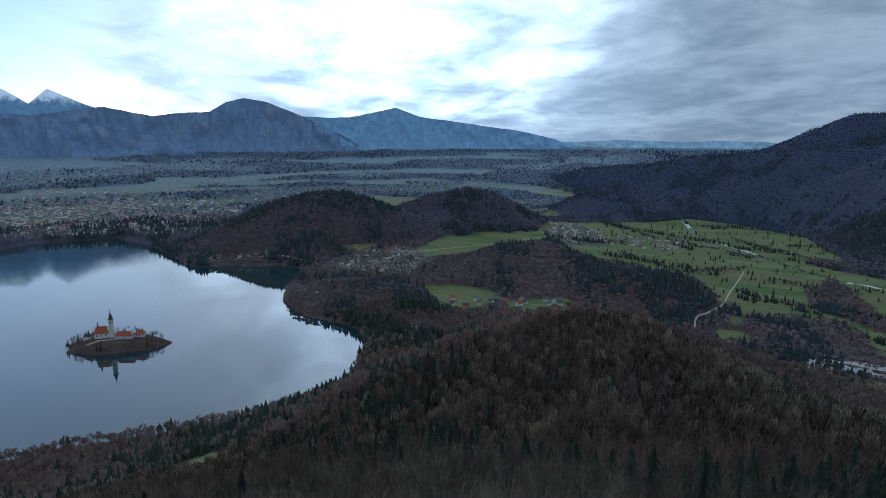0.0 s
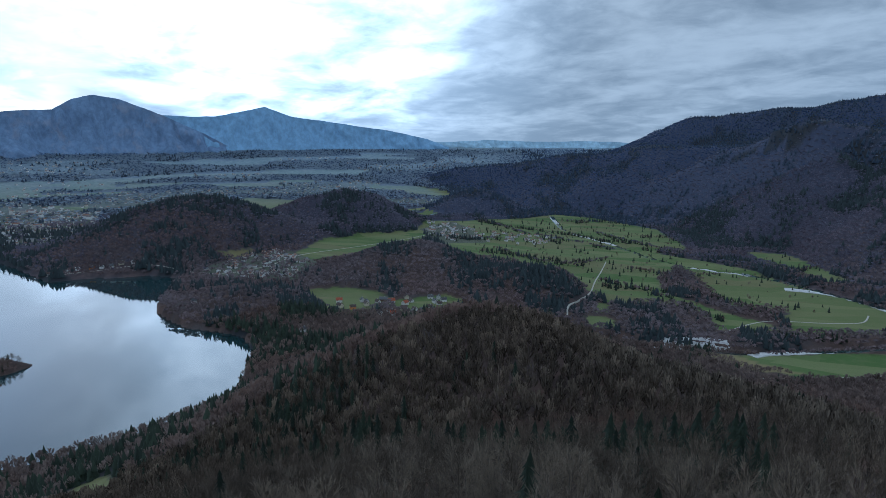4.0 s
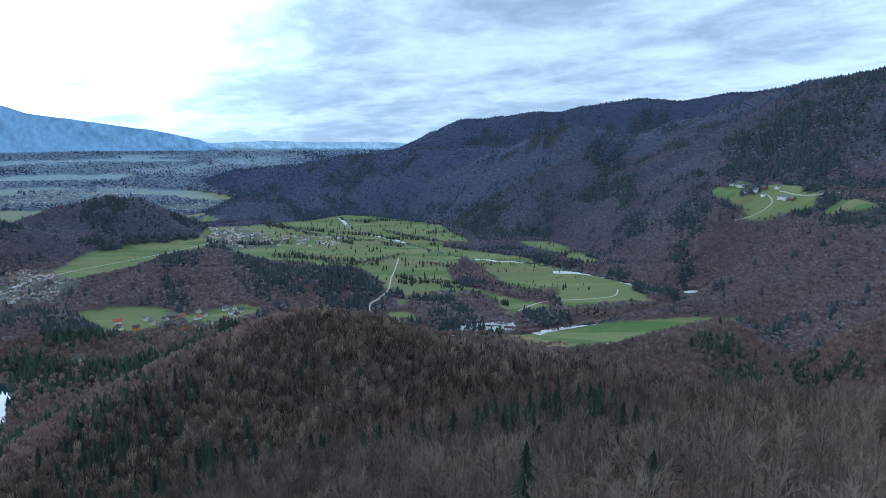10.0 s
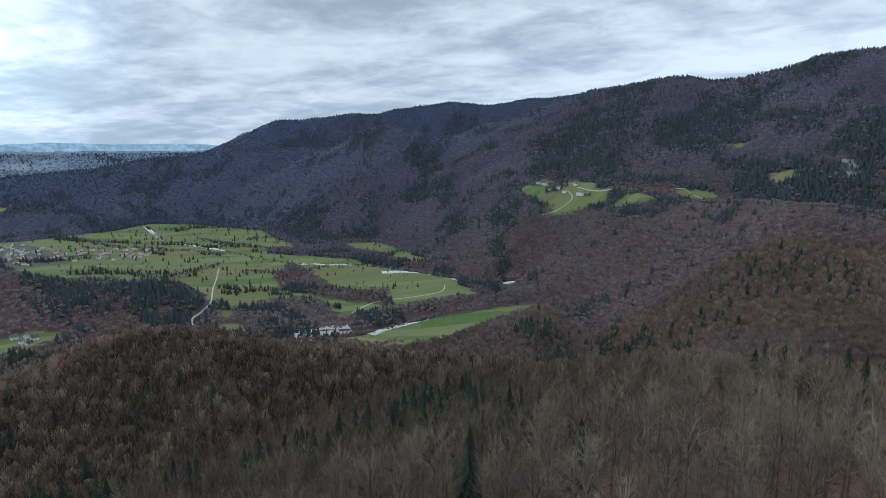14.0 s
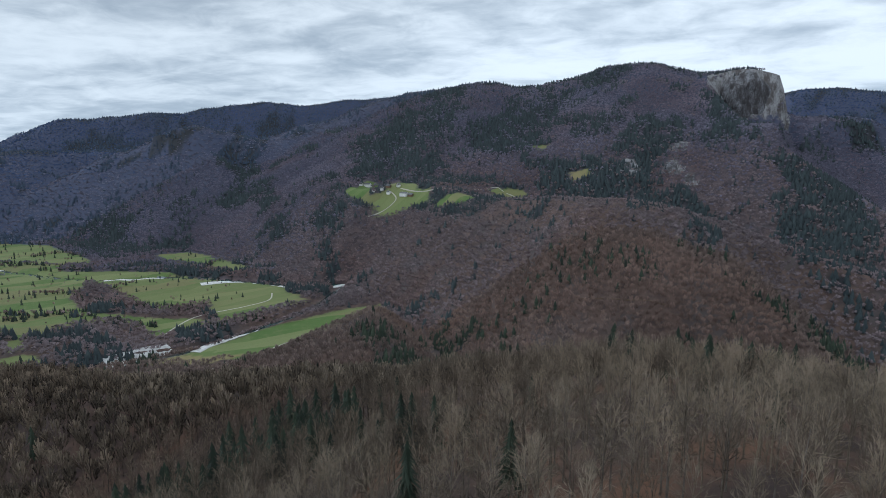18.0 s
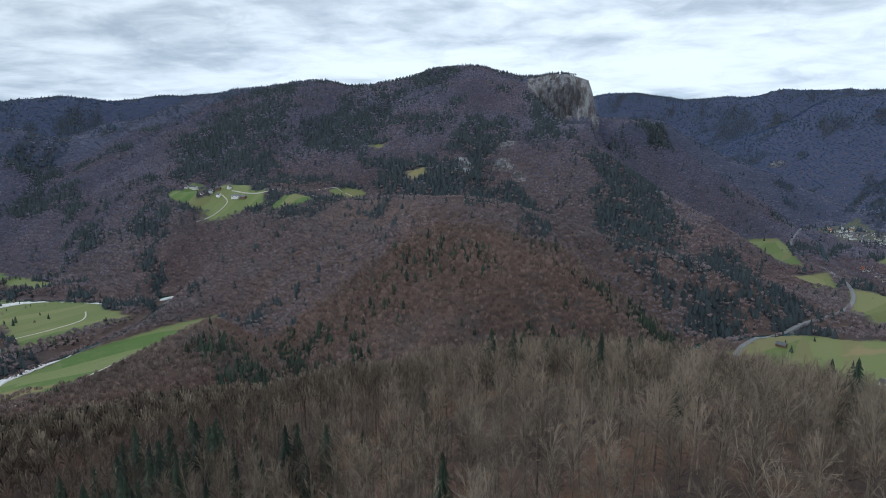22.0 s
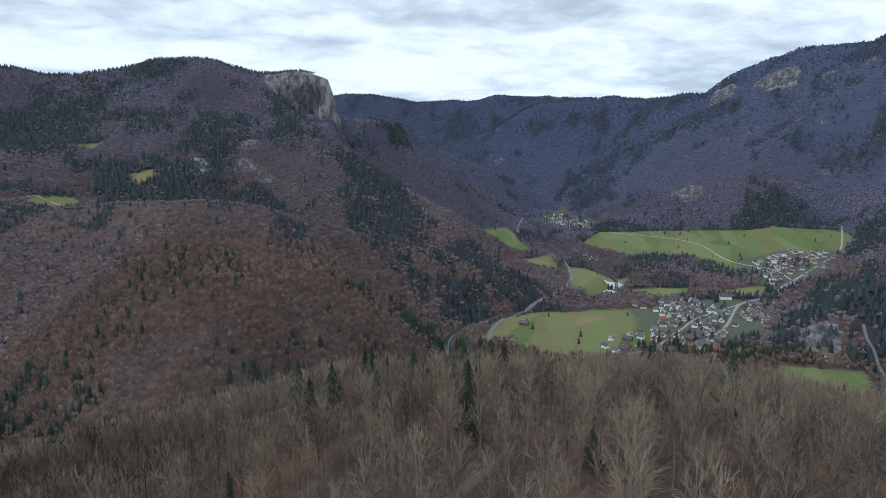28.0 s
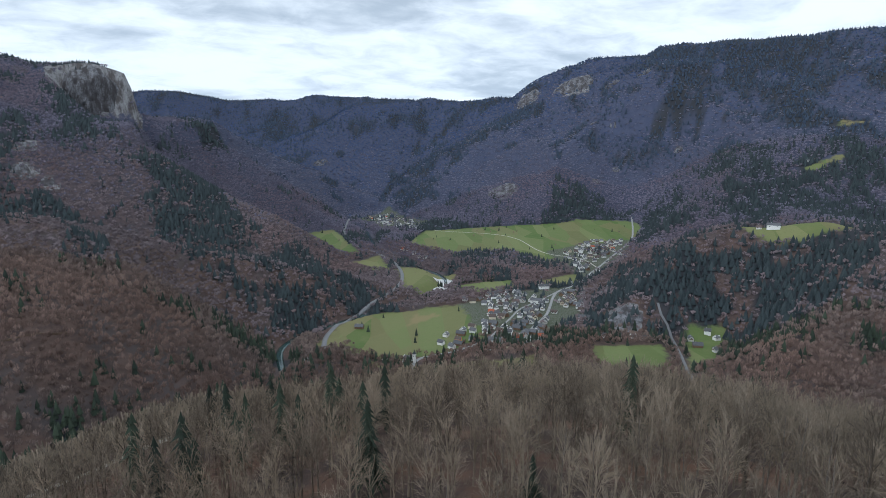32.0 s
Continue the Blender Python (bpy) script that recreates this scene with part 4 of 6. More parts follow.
def spruce(seed, height, tiers, points, droop=0.35):
    r = np.random.default_rng(seed)
    trunk = stick((0, 0, -0.4), (0, 0, height * 0.9), 0.16 * height / 16, 0.03, 5)
    parts = []
    for k in range(tiers):
        s = k / tiers
        z0 = height * (0.14 + 0.80 * s)
        rad = height * 0.25 * (1 - s) ** 0.85 * r.uniform(0.85, 1.1) + 0.12
        top = z0 + height * 0.95 / tiers + 0.25
        t = np.arange(2 * points) * np.pi / points + r.random() * 6
        rr = np.where(np.arange(2 * points) % 2 == 0, rad * r.uniform(0.6, 1.25, 2 * points), rad * 0.36)
        zz = z0 - np.where(np.arange(2 * points) % 2 == 0, droop * rad, -0.25 * rad) + r.normal(0, 0.05 * rad, 2 * points)
        v = np.concatenate([[(0, 0, min(top, height))], np.stack([rr * np.cos(t), rr * np.sin(t), zz], -1)])
        f = [(0, 1 + i, 1 + (i + 1) % (2 * points)) for i in range(2 * points)]
        parts.append((v, f))
    return joined([trunk]), joined(parts)


def tuft(seed, height, count, width, stub=0.0, inner=0.55):
    """A leafless crown seen from afar: upright boughs fanning out to a rounded top."""
    r = np.random.default_rng(seed)
    parts = []
    for k in range(count):
        az = k * 2.39996 + r.normal(0, 0.3)
        far = 0.30 * math.sqrt((k + 0.3) / count)
        out = np.array([math.cos(az), math.sin(az), 0.0])
        a = out * height * far * inner + (0, 0, height * r.uniform(0.12, 0.3))
        b_ = out * height * far * r.uniform(0.9, 1.15) + (0, 0, height * (1 - 3.6 * far * far) * r.uniform(0.86, 1.05))
        a = a + (b_ - a) * r.random() * stub
        parts.append(blade(a, b_, width * height * r.uniform(0.8, 1.25), az + (1.57 if k % 3 else 0.5)))
    return joined(parts)


def fan_crown(seed, height, count, width, across=0.24, low=-0.3):
    """A leafless crown seen from afar: sprays of twigs that widen outwards to a rounded dome."""
    r = np.random.default_rng(seed)
    parts = []
    lean = r.normal(0, 0.03, 2)
    for k in range(count):
        az = k * 2.39996 + r.normal(0, 0.35)
        up = math.asin(low + (0.98 - low) * (k + 0.5) / count)
        ray_ = np.array([math.cos(az) * math.cos(up), math.sin(az) * math.cos(up), math.sin(up)])
        hull = np.array([lean[0] * height, lean[1] * height, 0.62 * height]) + ray_ * (across * height, across * height, 0.37 * height) * r.uniform(0.72, 1.12)
        root = np.array([0, 0, height * (0.30 + 0.22 * max(ray_[2], 0))])
        apex = root + (hull - root) * r.uniform(0.1, 0.45)
        edge = np.cross(hull - apex, r.normal(0, 1, 3))
        edge = edge / np.linalg.norm(edge) * width * height * 0.5 * r.uniform(0.7, 1.3)
        # upward sprays get a lighter tone, the crown's shading put into its colour
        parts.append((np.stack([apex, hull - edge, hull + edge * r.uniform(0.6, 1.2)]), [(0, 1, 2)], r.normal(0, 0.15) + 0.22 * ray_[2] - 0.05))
    return joined(parts)


def cone_tree(height, points, seed, tiers=((0.06, 0.70, 0.23), (0.42, 1.0, 0.15))):
    r = np.random.default_rng(seed)
    parts = []
    for z0, z1, rad in tiers:
        t = np.arange(points) * 2 * np.pi / points + r.random() * 6
        rr = rad * height * r.uniform(0.75, 1.2, points)
        v = np.concatenate([[(0, 0, z1 * height)], np.stack([rr * np.cos(t), rr * np.sin(t), np.full(points, z0 * height) + r.normal(0, 0.03 * height, points)], -1)])
        parts.append((v, [(0, 1 + i, 1 + (i + 1) % points) for i in range(points)]))
    return joined(parts)


def plant(name, templates, x, y, z, size, mat, label, kind="stuff", wide=None, smooth=False, mood=0.5, spread=0.32):
    """One mesh of many trees, each a turned and scaled copy of one of the templates."""
    pick = rng.integers(0, len(templates), len(x))
    turn = rng.random(len(x)) * 2 * np.pi
    tone = np.clip(rng.normal(0.0, spread, len(x)) + mood, 0, 1)
    wide = np.ones(len(x)) if wide is None else wide
    V, F, S, n = [], [], [], 0
    lie, L = lie_of(x, y), []
    for k, (v, f, tint) in enumerate(templates):
        at = np.nonzero(pick == k)[0]
        if not len(at):
            continue
        c, s = np.cos(turn[at])[:, None], np.sin(turn[at])[:, None]
        sz, wd = size[at][:, None], (size * wide)[at][:, None]
        px = (v[:, 0] * c - v[:, 1] * s) * wd + x[at][:, None]
        py = (v[:, 0] * s + v[:, 1] * c) * wd + y[at][:, None]
        pz = v[:, 2] * sz + z[at][:, None]
        V.append(np.stack([px, py, pz], -1).reshape(-1, 3))
        F.append((f[None] + (np.arange(len(at)) * len(v))[:, None, None]).reshape(-1, 3) + n)
        S.append((tone[at][:, None] + tint[None]).ravel())
        L.append(np.repeat(lie[at], len(v), 0))
        n += len(V[-1])
    V, F, S = np.concatenate(V), np.concatenate(F), np.concatenate(S)
    me = bpy.data.meshes.new(name)
    me.vertices.add(len(V))
    me.vertices.foreach_set("co", V.astype(np.float32).ravel())
    me.loops.add(F.size)
    me.loops.foreach_set("vertex_index", F.astype(np.int32).ravel())
    me.polygons.add(len(F))
    me.polygons.foreach_set("loop_start", np.arange(0, F.size, 3, dtype=np.int32))
    me.update(calc_edges=True)
    me.attributes.new("tone", "FLOAT", "POINT").data.foreach_set("value", S.astype(np.float32))
    me.attributes.new("lie", "FLOAT_VECTOR", "POINT").data.foreach_set("vector", np.concatenate(L).astype(np.float32).ravel())
    if smooth:
        me.polygons.foreach_set("use_smooth", np.ones(len(F), bool))
    me.materials.append(mat)
    return tagged(new(name, me), label, "trees", kind=kind)


def seedbed(r0, r1, spacing, lo=-35.0, hi=168.0):
    """Jittered places over a sector of the plan."""
    pts = []
    r = r0
    while r < r1:
        n = int(radians(hi - lo) * r / spacing)
        a = np.radians(lo) + (np.arange(n) + rng.random(n)) / n * radians(hi - lo)
        rr = r + (rng.random(n) - 0.5) * spacing * 1.1
        pts.append(np.stack([HUB[0] + rr * np.sin(a), HUB[1] + rr * np.cos(a)], -1))
        r += spacing
    return np.concatenate(pts).T


ROADS = {}
ROADS["valley_road"] = [(800, -300), (869, -387), (921, -415), (977, -453), (1046, -526), (1099, -611), (1178, -736), (1273, -819), (1405, -884), (1562, -924), (1727, -945), (1962, -1034), (2167, -1160), (2290, -1240)]
ROADS["village_street"] = [(700, -440), (762, -500), (755, -561), (755, -606), (755, -640), (748, -691), (748, -737), (768, -785), (803, -849), (887, -962), (914, -1013), (928, -1088), (976, -1200), (1010, -1284), (1110, -1500), (1229, -1740), (1400, -1980)]
ROADS["upper_lane"] = [(1000, -1262), (1110, -1324), (1194, -1308), (1281, -1330), (1470, -1425), (1611, -1415), (1760, -1320), (1950, -1300)]
ROADS["hall_lane"] = [(914, -1013), (880, -900), (860, -830), (820, -760), (755, -640)]
ROADS["side_road"] = [(618, -945), (600, -930), (572, -915), (520, -857), (464, -788), (420, -730)]
ROADS["meadow_track"] = [(700, 660), (800, 628), (960, 590), (1060, 530), (1085, 510)]
ROADS["field_path"] = [(830, 870), (960, 900), (1060, 850), (1130, 830), (1190, 860)]
ROADS["meadow_lane"] = [(570, 1000), (604, 1054), (657, 1102), (730, 1178), (820, 1298), (911, 1411), (999, 1524)]
ROADS["shore_road"] = [(-480, 1660), (-392, 1672), (-243, 1660), (-150, 1600), (-60, 1560), (40, 1620), (120, 1740), (300, 1850), (560, 2000), (650, 2100)]
ROADS["lakeside_lane"] = [(-420, 470), (-395, 510), (-372, 560), (-380, 600)]
ROADS["summit_track"] = [(96, 66), (76, 50), (71, 40), (70, 31), (60, 24), (56, 15), (62, 2)]
ROADS["slope_track"] = [(240, 44), (225, 28), (218, 21), (212, 12), (214, -2)]
ROADS["logging_track"] = [(866, 100), (862, 80), (863, 27), (862, -16), (868, -40)]
ROADS["hamlet_lane"] = [(1562, 772), (1585, 730), (1625, 705), (1655, 735)]
ROADS["shelf_lane"] = [(1665, 705), (1632, 600), (1650, 520), (1716, 440), (1718, 375), (1700, 320)]

# darker, spruce-rich stands: x, y, radius, share
STANDS = []
STANDS += [(250, 470, 150, 0.25), (60, 250, 70, 0.3), (0, 340, 100, 0.5), (30, 430, 80, 0.45), (-150, 540, 160, 0.5), (90, 330, 80, 0.25), (700, 330, 90, 0.5), (600, 1160, 120, 0.9), (500, 1240, 120, 0.85), (540, 1380, 110, 0.8), (330, 1440, 70, 0.6), (-330, 1900, 170, 0.65), (380, 2250, 170, 0.6), (1150, 2600, 160, 0.6), (1650, 1800, 350, 0.6), (2300, 800, 400, 0.6), (2500, 300, 250, 0.65)]
STANDS += [(2100, 500, 250, 0.45), (1200, -420, 170, 0.75), (1080, -440, 90, 0.8), (560, -1080, 270, 0.95), (420, -1500, 350, 0.65), (700, -2300, 600, 0.8), (1500, -2900, 800, 0.75), (300, -1700, 500, 0.6), (700, -3000, 800, 0.8), (3300, 2700, 900, 0.4), (4300, 0, 1200, 0.45), (3900, -1900, 900, 0.4), (1120, -1000, 70, 0.75), (1340, -1120, 90, 0.7), (1250, -960, 60, 0.6), (110, 130, 50, 0.35), (80, 160, 40, 0.5)]
STANDS += [(-30, 640, 90, 0.4), (230, 200, 80, 0.2), (1095, 477, 60, 0.8), (949, 335, 70, 0.75), (1030, 332, 50, 0.7), (800, 409, 50, 0.7), (1389, -594, 90, 0.85), (1127, -543, 60, 0.8), (2124, 165, 90, 0.8), (2209, 482, 90, 0.75), (1884, 768, 120, 0.8), (1493, -406, 70, 0.75), (1770, -292, 60, 0.7)]
STANDS += [(900, 2745, 125, 0.95), (1019, 2700, 128, 0.95), (1130, 2650, 120, 0.9), (1717, -327, 60, 0.8), (1657, -406, 60, 0.8), (394, -839, 120, 0.9), (393, -1166, 160, 0.8), (2017, -1646, 90, 0.75), (1603, -2296, 130, 0.8), (1787, -2216, 90, 0.8), (1298, -2986, 420, 0.9), (927, -2642, 350, 0.85), (1581, -2763, 200, 0.85), (1259, -1989, 110, 0.8)]


# tree lines along ditches, banks and lanes
HEDGES = []
HEDGES += [[(836, 1318), (863, 1216), (894, 1104)], [(691, 923), (768, 875), (847, 855), (918, 821), (1013, 764), (1127, 735)], [(1376, 1507), (1323, 1252), (1343, 1089), (1400, 1050)], [(1279, 2025), (1279, 1628), (1437, 1432), (1403, 1227), (1571, 1266)], [(1316, 1583), (1376, 1507), (1455, 1806), (1650, 1928)], [(1323, 2333), (1440, 2326), (1524, 2221)], [(728, 1726), (789, 1534), (877, 1481), (1022, 1555)], [(954, 2428), (964, 2020), (1037, 1929), (1118, 1660)]]
HEDGES += [[(608, 2001), (700, 1900), (820, 1880)], [(700, 640), (790, 596), (950, 545), (1050, 505)], [(640, 820), (740, 775), (900, 735), (1050, 700)], [(1170, 1260), (1060, 1300), (1000, 1420)], [(1120, -880), (1200, -980), (1360, -900)], [(1000, -700), (1060, -640), (1040, -520)], [(1400, -1110), (1330, -1250), (1140, -1200)]]


# lines and clumps of spruces across the valley floor
SPRUCE_ROWS = []
SPRUCE_ROWS += [[(1011, 1289), (985, 1198), (991, 1123), (1009, 1044), (1002, 945), (983, 872)], [(794, 1247), (867, 1200), (939, 1146)], [(1347, 1481), (1367, 1326), (1346, 1146)], [(1222, 1662), (1267, 1559), (1332, 1466)], [(981, 1902), (1004, 1800)], [(924, 2350), (1031, 2173), (1171, 1992), (1263, 1757)], [(856, 1513), (1008, 1561)], [(851, 840), (929, 795), (1010, 741)], [(657, 1706), (753, 1638), (868, 1532)], [(1336, 2285), (1424, 2299)], [(1385, 1885), (1484, 1863)]]
SPRUCE_ROWS += [[(858, 1089), (885, 1006), (879, 930)], [(700, 655), (760, 610), (900, 565)], [(1180, -850), (1120, -900), (1090, -960)], [(1040, -760), (1075, -700)]]


def backlit_wood_tone(x, y):
    """Tone of the bare wood: paler beeches on the south side; towards the lake the dark of backlit trees is put into
    the colour.
    """
    north = np.clip((y - 10) / 80, 0, 1) * np.clip(1.9 - (x - 60) / 110, 0, 1)
    return 0.52 - 0.36 * north + 0.7 * (fractal(x, y, 45, 2, 77) - 0.5)


def spruce_share(x, y, z):
    """Share of spruce among the trees at each place, 0 to 1."""
    r = np.hypot(x - HUB[0], y - HUB[1])
    share = 0.012 + 0.95 * np.clip((fractal(x, y, 230, 5, 71) - 0.56) * 9, 0, 1)
    share = np.where(r < 420, 0.012 + 0.2 * np.clip((fractal(x, y, 70, 2, 72) - 0.66) * 10, 0, 1), share)
    share = np.maximum(share, 0.85 * np.clip((fractal(x, y, 95, 3, 76) - 0.62) * 9, 0, 1) * (r > 900))
    share = np.where((r < 900) & (y > 0), 0.5 * share, share)
    patch = 0.18 + 1.0 * np.clip((fractal(x, y, 130, 3, 74) - 0.45) * 9, 0, 1)
    for sx, sy, sr, sh in STANDS:
        stand = sh * np.clip(1.6 * (1 - np.hypot(x - sx, y - sy) / sr), 0, 1)
        share = np.maximum(share, stand * patch if sr > 130 else stand)
    brow = (r > 1500) & (below_crest(x, y) < 14) & (z > 150)       # spruces line the high crests
    share = np.where(brow, np.maximum(share, 0.75), share)
    share *= 0.15 + 1.5 * value_noise(x, y, 24, 73)
    share = np.where((y < -30) & (r < 1000), 0.2 * share, share)
    for sx, sy, sr in ((1000, 130, 190), (1010, 250, 90), (200, 330, 170), (250, 200, 120), (1860, -1720, 230), (1810, -230, 130)):      # pure beech wood
        share = np.where(np.hypot(x - sx, y - sy) < sr * (0.8 + 0.4 * value_noise(x, y, 40, 75)), 0.12 * share, share)
    return np.clip(share, 0, 0.96)


def grow(x, y):
    """Keeps the places where wood grows; returns them with the ground's height and the share of spruce."""
    z = on_ground(x, y)
    meadow, rock, town, _ = open_land(x, y)
    lakeside = (y > 450) & (x < 120) & (z < 0.6)
    ok = ~lakeside & (meadow < 0.5) & ((town < 0.5) | (rng.random(len(x)) < np.where(y > 0, 0.34, 0.12)))
    for line in HEDGES:
        ok |= to_line(x, y, line) < 4
    r = np.hypot(x - HUB[0], y - HUB[1])
    for kind, line in ROADS.items():
        ok &= to_line(x, y, line) > (2.5 if kind in ("summit_track", "slope_track", "logging_track") else 7)
    for line, clear in ((RAPIDS, 15), (UPPER_RIVER[:11], 13), (UPPER_RIVER[10:], 4)):
        ok &= to_line(x, y, line) > clear
    ok &= (rock < 0.5) | (rng.random(len(x)) < 0.35)
    ok &= ~((x > 2488) & (x < 2528) & (y > -470) & (y < -180)) & ~((x > 2500) & (x < 2640) & (y > -480) & (y < -415))
    ok &= ~inside(x, y, SHORE) | (r > 3200)
    share = spruce_share(x, y, z)
    return x[ok], y[ok], z[ok], share[ok]


def grow_woods():
    near_bare = [bare_tree(s, 15.5, 12, 8, 3, 0.075) for s in range(8)]
    near_spruce = [spruce(s, 16, 14, 9) for s in range(4)]
    edge_bare = [joined([(*t[:2], t[2] - 0.1), c]) for t, c in (bare_tree(20 + s, 15.5, 10, 7, 1, 0.10, 3, True) for s in range(8))]
    trunk = (*stick((0, 0, -0.5), (0, 0, 8), 0.17, 0.06), 0.0)
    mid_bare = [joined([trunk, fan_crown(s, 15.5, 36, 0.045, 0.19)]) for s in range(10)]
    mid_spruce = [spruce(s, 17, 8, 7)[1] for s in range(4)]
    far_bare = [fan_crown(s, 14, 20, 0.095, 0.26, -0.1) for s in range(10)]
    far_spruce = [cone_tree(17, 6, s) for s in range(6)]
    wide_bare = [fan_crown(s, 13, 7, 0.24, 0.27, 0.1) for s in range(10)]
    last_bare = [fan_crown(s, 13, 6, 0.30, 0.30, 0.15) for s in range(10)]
    wide_spruce = [cone_tree(17, 5, s, ((0.05, 1.0, 0.21),)) for s in range(6)]
    # the ground's colour is darkened under the spruce stands, so that they look solid
    me = bpy.data.objects["ground"].data
    co = np.empty(3 * len(me.vertices), np.float32)
    me.vertices.foreach_get("co", co)
    gx, gy, gz = co.reshape(-1, 3).T.astype(float)
    me.attributes.new("under_spruce", "FLOAT", "POINT").data.foreach_set("value", spruce_share(gx, gy, gz).astype(np.float32))
    # the nearest trees of the summit stand as things of their own
    x, y, z, share = grow(*seedbed(6, 150, 4.7))
    spr = rng.random(len(x)) < share
    size = np.where(spr, rng.uniform(0.6, 1.25, len(x)), rng.uniform(0.66, 1.08, len(x)))
    close = (np.abs(np.hypot(x - HUB[0], y - HUB[1]) - 72) < 28) & (rng.random(len(x)) < 0.55)
    singles(near_bare, near_spruce, x[close], y[close], z[close], size[close], spr[close])
    rest = ~close
    for flag, name, temps, mat, label in ((~spr, "summit_beeches", near_bare, "twig", "leafless grey-brown beech wood on the summit"),
                                          (spr, "summit_spruces", near_spruce, "spruce", "dark green spruces among bare beeches")):
        at = rest & flag
        plant(name, [joined([t, c]) for t, c in temps], x[at], y[at], z[at] - 0.3, size[at], M[mat], label, mood=backlit_wood_tone(x[at], y[at]))
    # belts: inner and outer edge, spacing, crowns, materials of the belt and of its far half, size, width, spread of tones
    for tag, r0, r1, step, bare, spru, mats, dark, bulk, breadth, spread in (
            ("crest", 150, 260, 4.9, edge_bare, mid_spruce, ("twig",), ("spruce",), 1.0, 1.0, 0.30),
            ("slope", 260, 420, 5.2, mid_bare, mid_spruce, ("twig",), ("spruce",), 1.0, 1.0, 0.30),
            ("valley", 420, 1100, 7.0, far_bare, far_spruce, ("twig_far",), ("spruce",), 1.0, 1.1, 0.28),
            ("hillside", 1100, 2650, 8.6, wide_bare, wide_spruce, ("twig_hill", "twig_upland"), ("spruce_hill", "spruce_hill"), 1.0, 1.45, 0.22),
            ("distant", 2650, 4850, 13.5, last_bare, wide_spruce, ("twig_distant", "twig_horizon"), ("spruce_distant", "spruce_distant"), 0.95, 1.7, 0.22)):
        x, y, z, share = grow(*seedbed(r0, r1, step))
        if r0 >= 420:
            keep = seen_from_eye(x, y) | (rng.random(len(x)) < 0.12)
            x, y, z, share = x[keep], y[keep], z[keep], share[keep]
        spr = rng.random(len(x)) < share
        size = bulk * np.where(spr, rng.uniform(0.65, 1.3, len(x)), rng.uniform(0.7, 1.12, len(x)))
        wide = np.full(len(x), breadth)
        if r0 >= 1100:      # trees along the crests shortened to fit the skyline in the camera's view
            size *= np.where((below_crest(x, y) < 14) & (z > 150), 0.7, 1.0)
        if tag == "distant":        # the hazy plain apart from the hills
            out = (np.degrees(np.arctan2(x - HUB[0], y - HUB[1])) < 26) & (land_rise(x, y) < z - 14)
            out &= rng.random(len(x)) < 0.6
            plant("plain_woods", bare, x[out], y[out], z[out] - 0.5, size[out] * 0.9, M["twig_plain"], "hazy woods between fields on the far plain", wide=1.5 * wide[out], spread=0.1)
            x, y, z, spr, size, wide = (v[~out] for v in (x, y, z, spr, size, wide))
        mood = backlit_wood_tone(x, y) if tag in ("crest", "slope") else 0.45 + 1.5 * (fractal(x, y, 190, 4, 78) - 0.5)
        # trees past the split take the colours with more haze mixed in
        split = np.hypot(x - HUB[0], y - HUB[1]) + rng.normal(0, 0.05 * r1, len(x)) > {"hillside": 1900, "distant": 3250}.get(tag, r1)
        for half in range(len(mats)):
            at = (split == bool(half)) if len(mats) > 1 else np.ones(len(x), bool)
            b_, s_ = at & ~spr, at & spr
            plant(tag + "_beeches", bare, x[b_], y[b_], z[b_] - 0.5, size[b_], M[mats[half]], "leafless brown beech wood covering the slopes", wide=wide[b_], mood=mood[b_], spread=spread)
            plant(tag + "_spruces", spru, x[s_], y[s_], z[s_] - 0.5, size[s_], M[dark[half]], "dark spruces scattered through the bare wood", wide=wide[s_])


def grow_brush():
    """Saplings, hazel and dead stalks between the beeches of the summit."""
    x, y, z, share = grow(*seedbed(44, 210, 3.1))
    clumps = rng.random(len(x)) < -0.1 + 0.8 * value_noise(x, y, 13, 79)
    x, y, z = x[clumps], y[clumps], z[clumps]
    size = rng.uniform(0.5, 1.25, len(x))
    plant("undergrowth", [tuft(90 + s, 2.6, 9, 0.03) for s in range(6)], x, y, z - 0.15, size, M["twig"], "brown undergrowth of saplings and dead stalks", mood=0.15 + 0.5 * backlit_wood_tone(x, y))


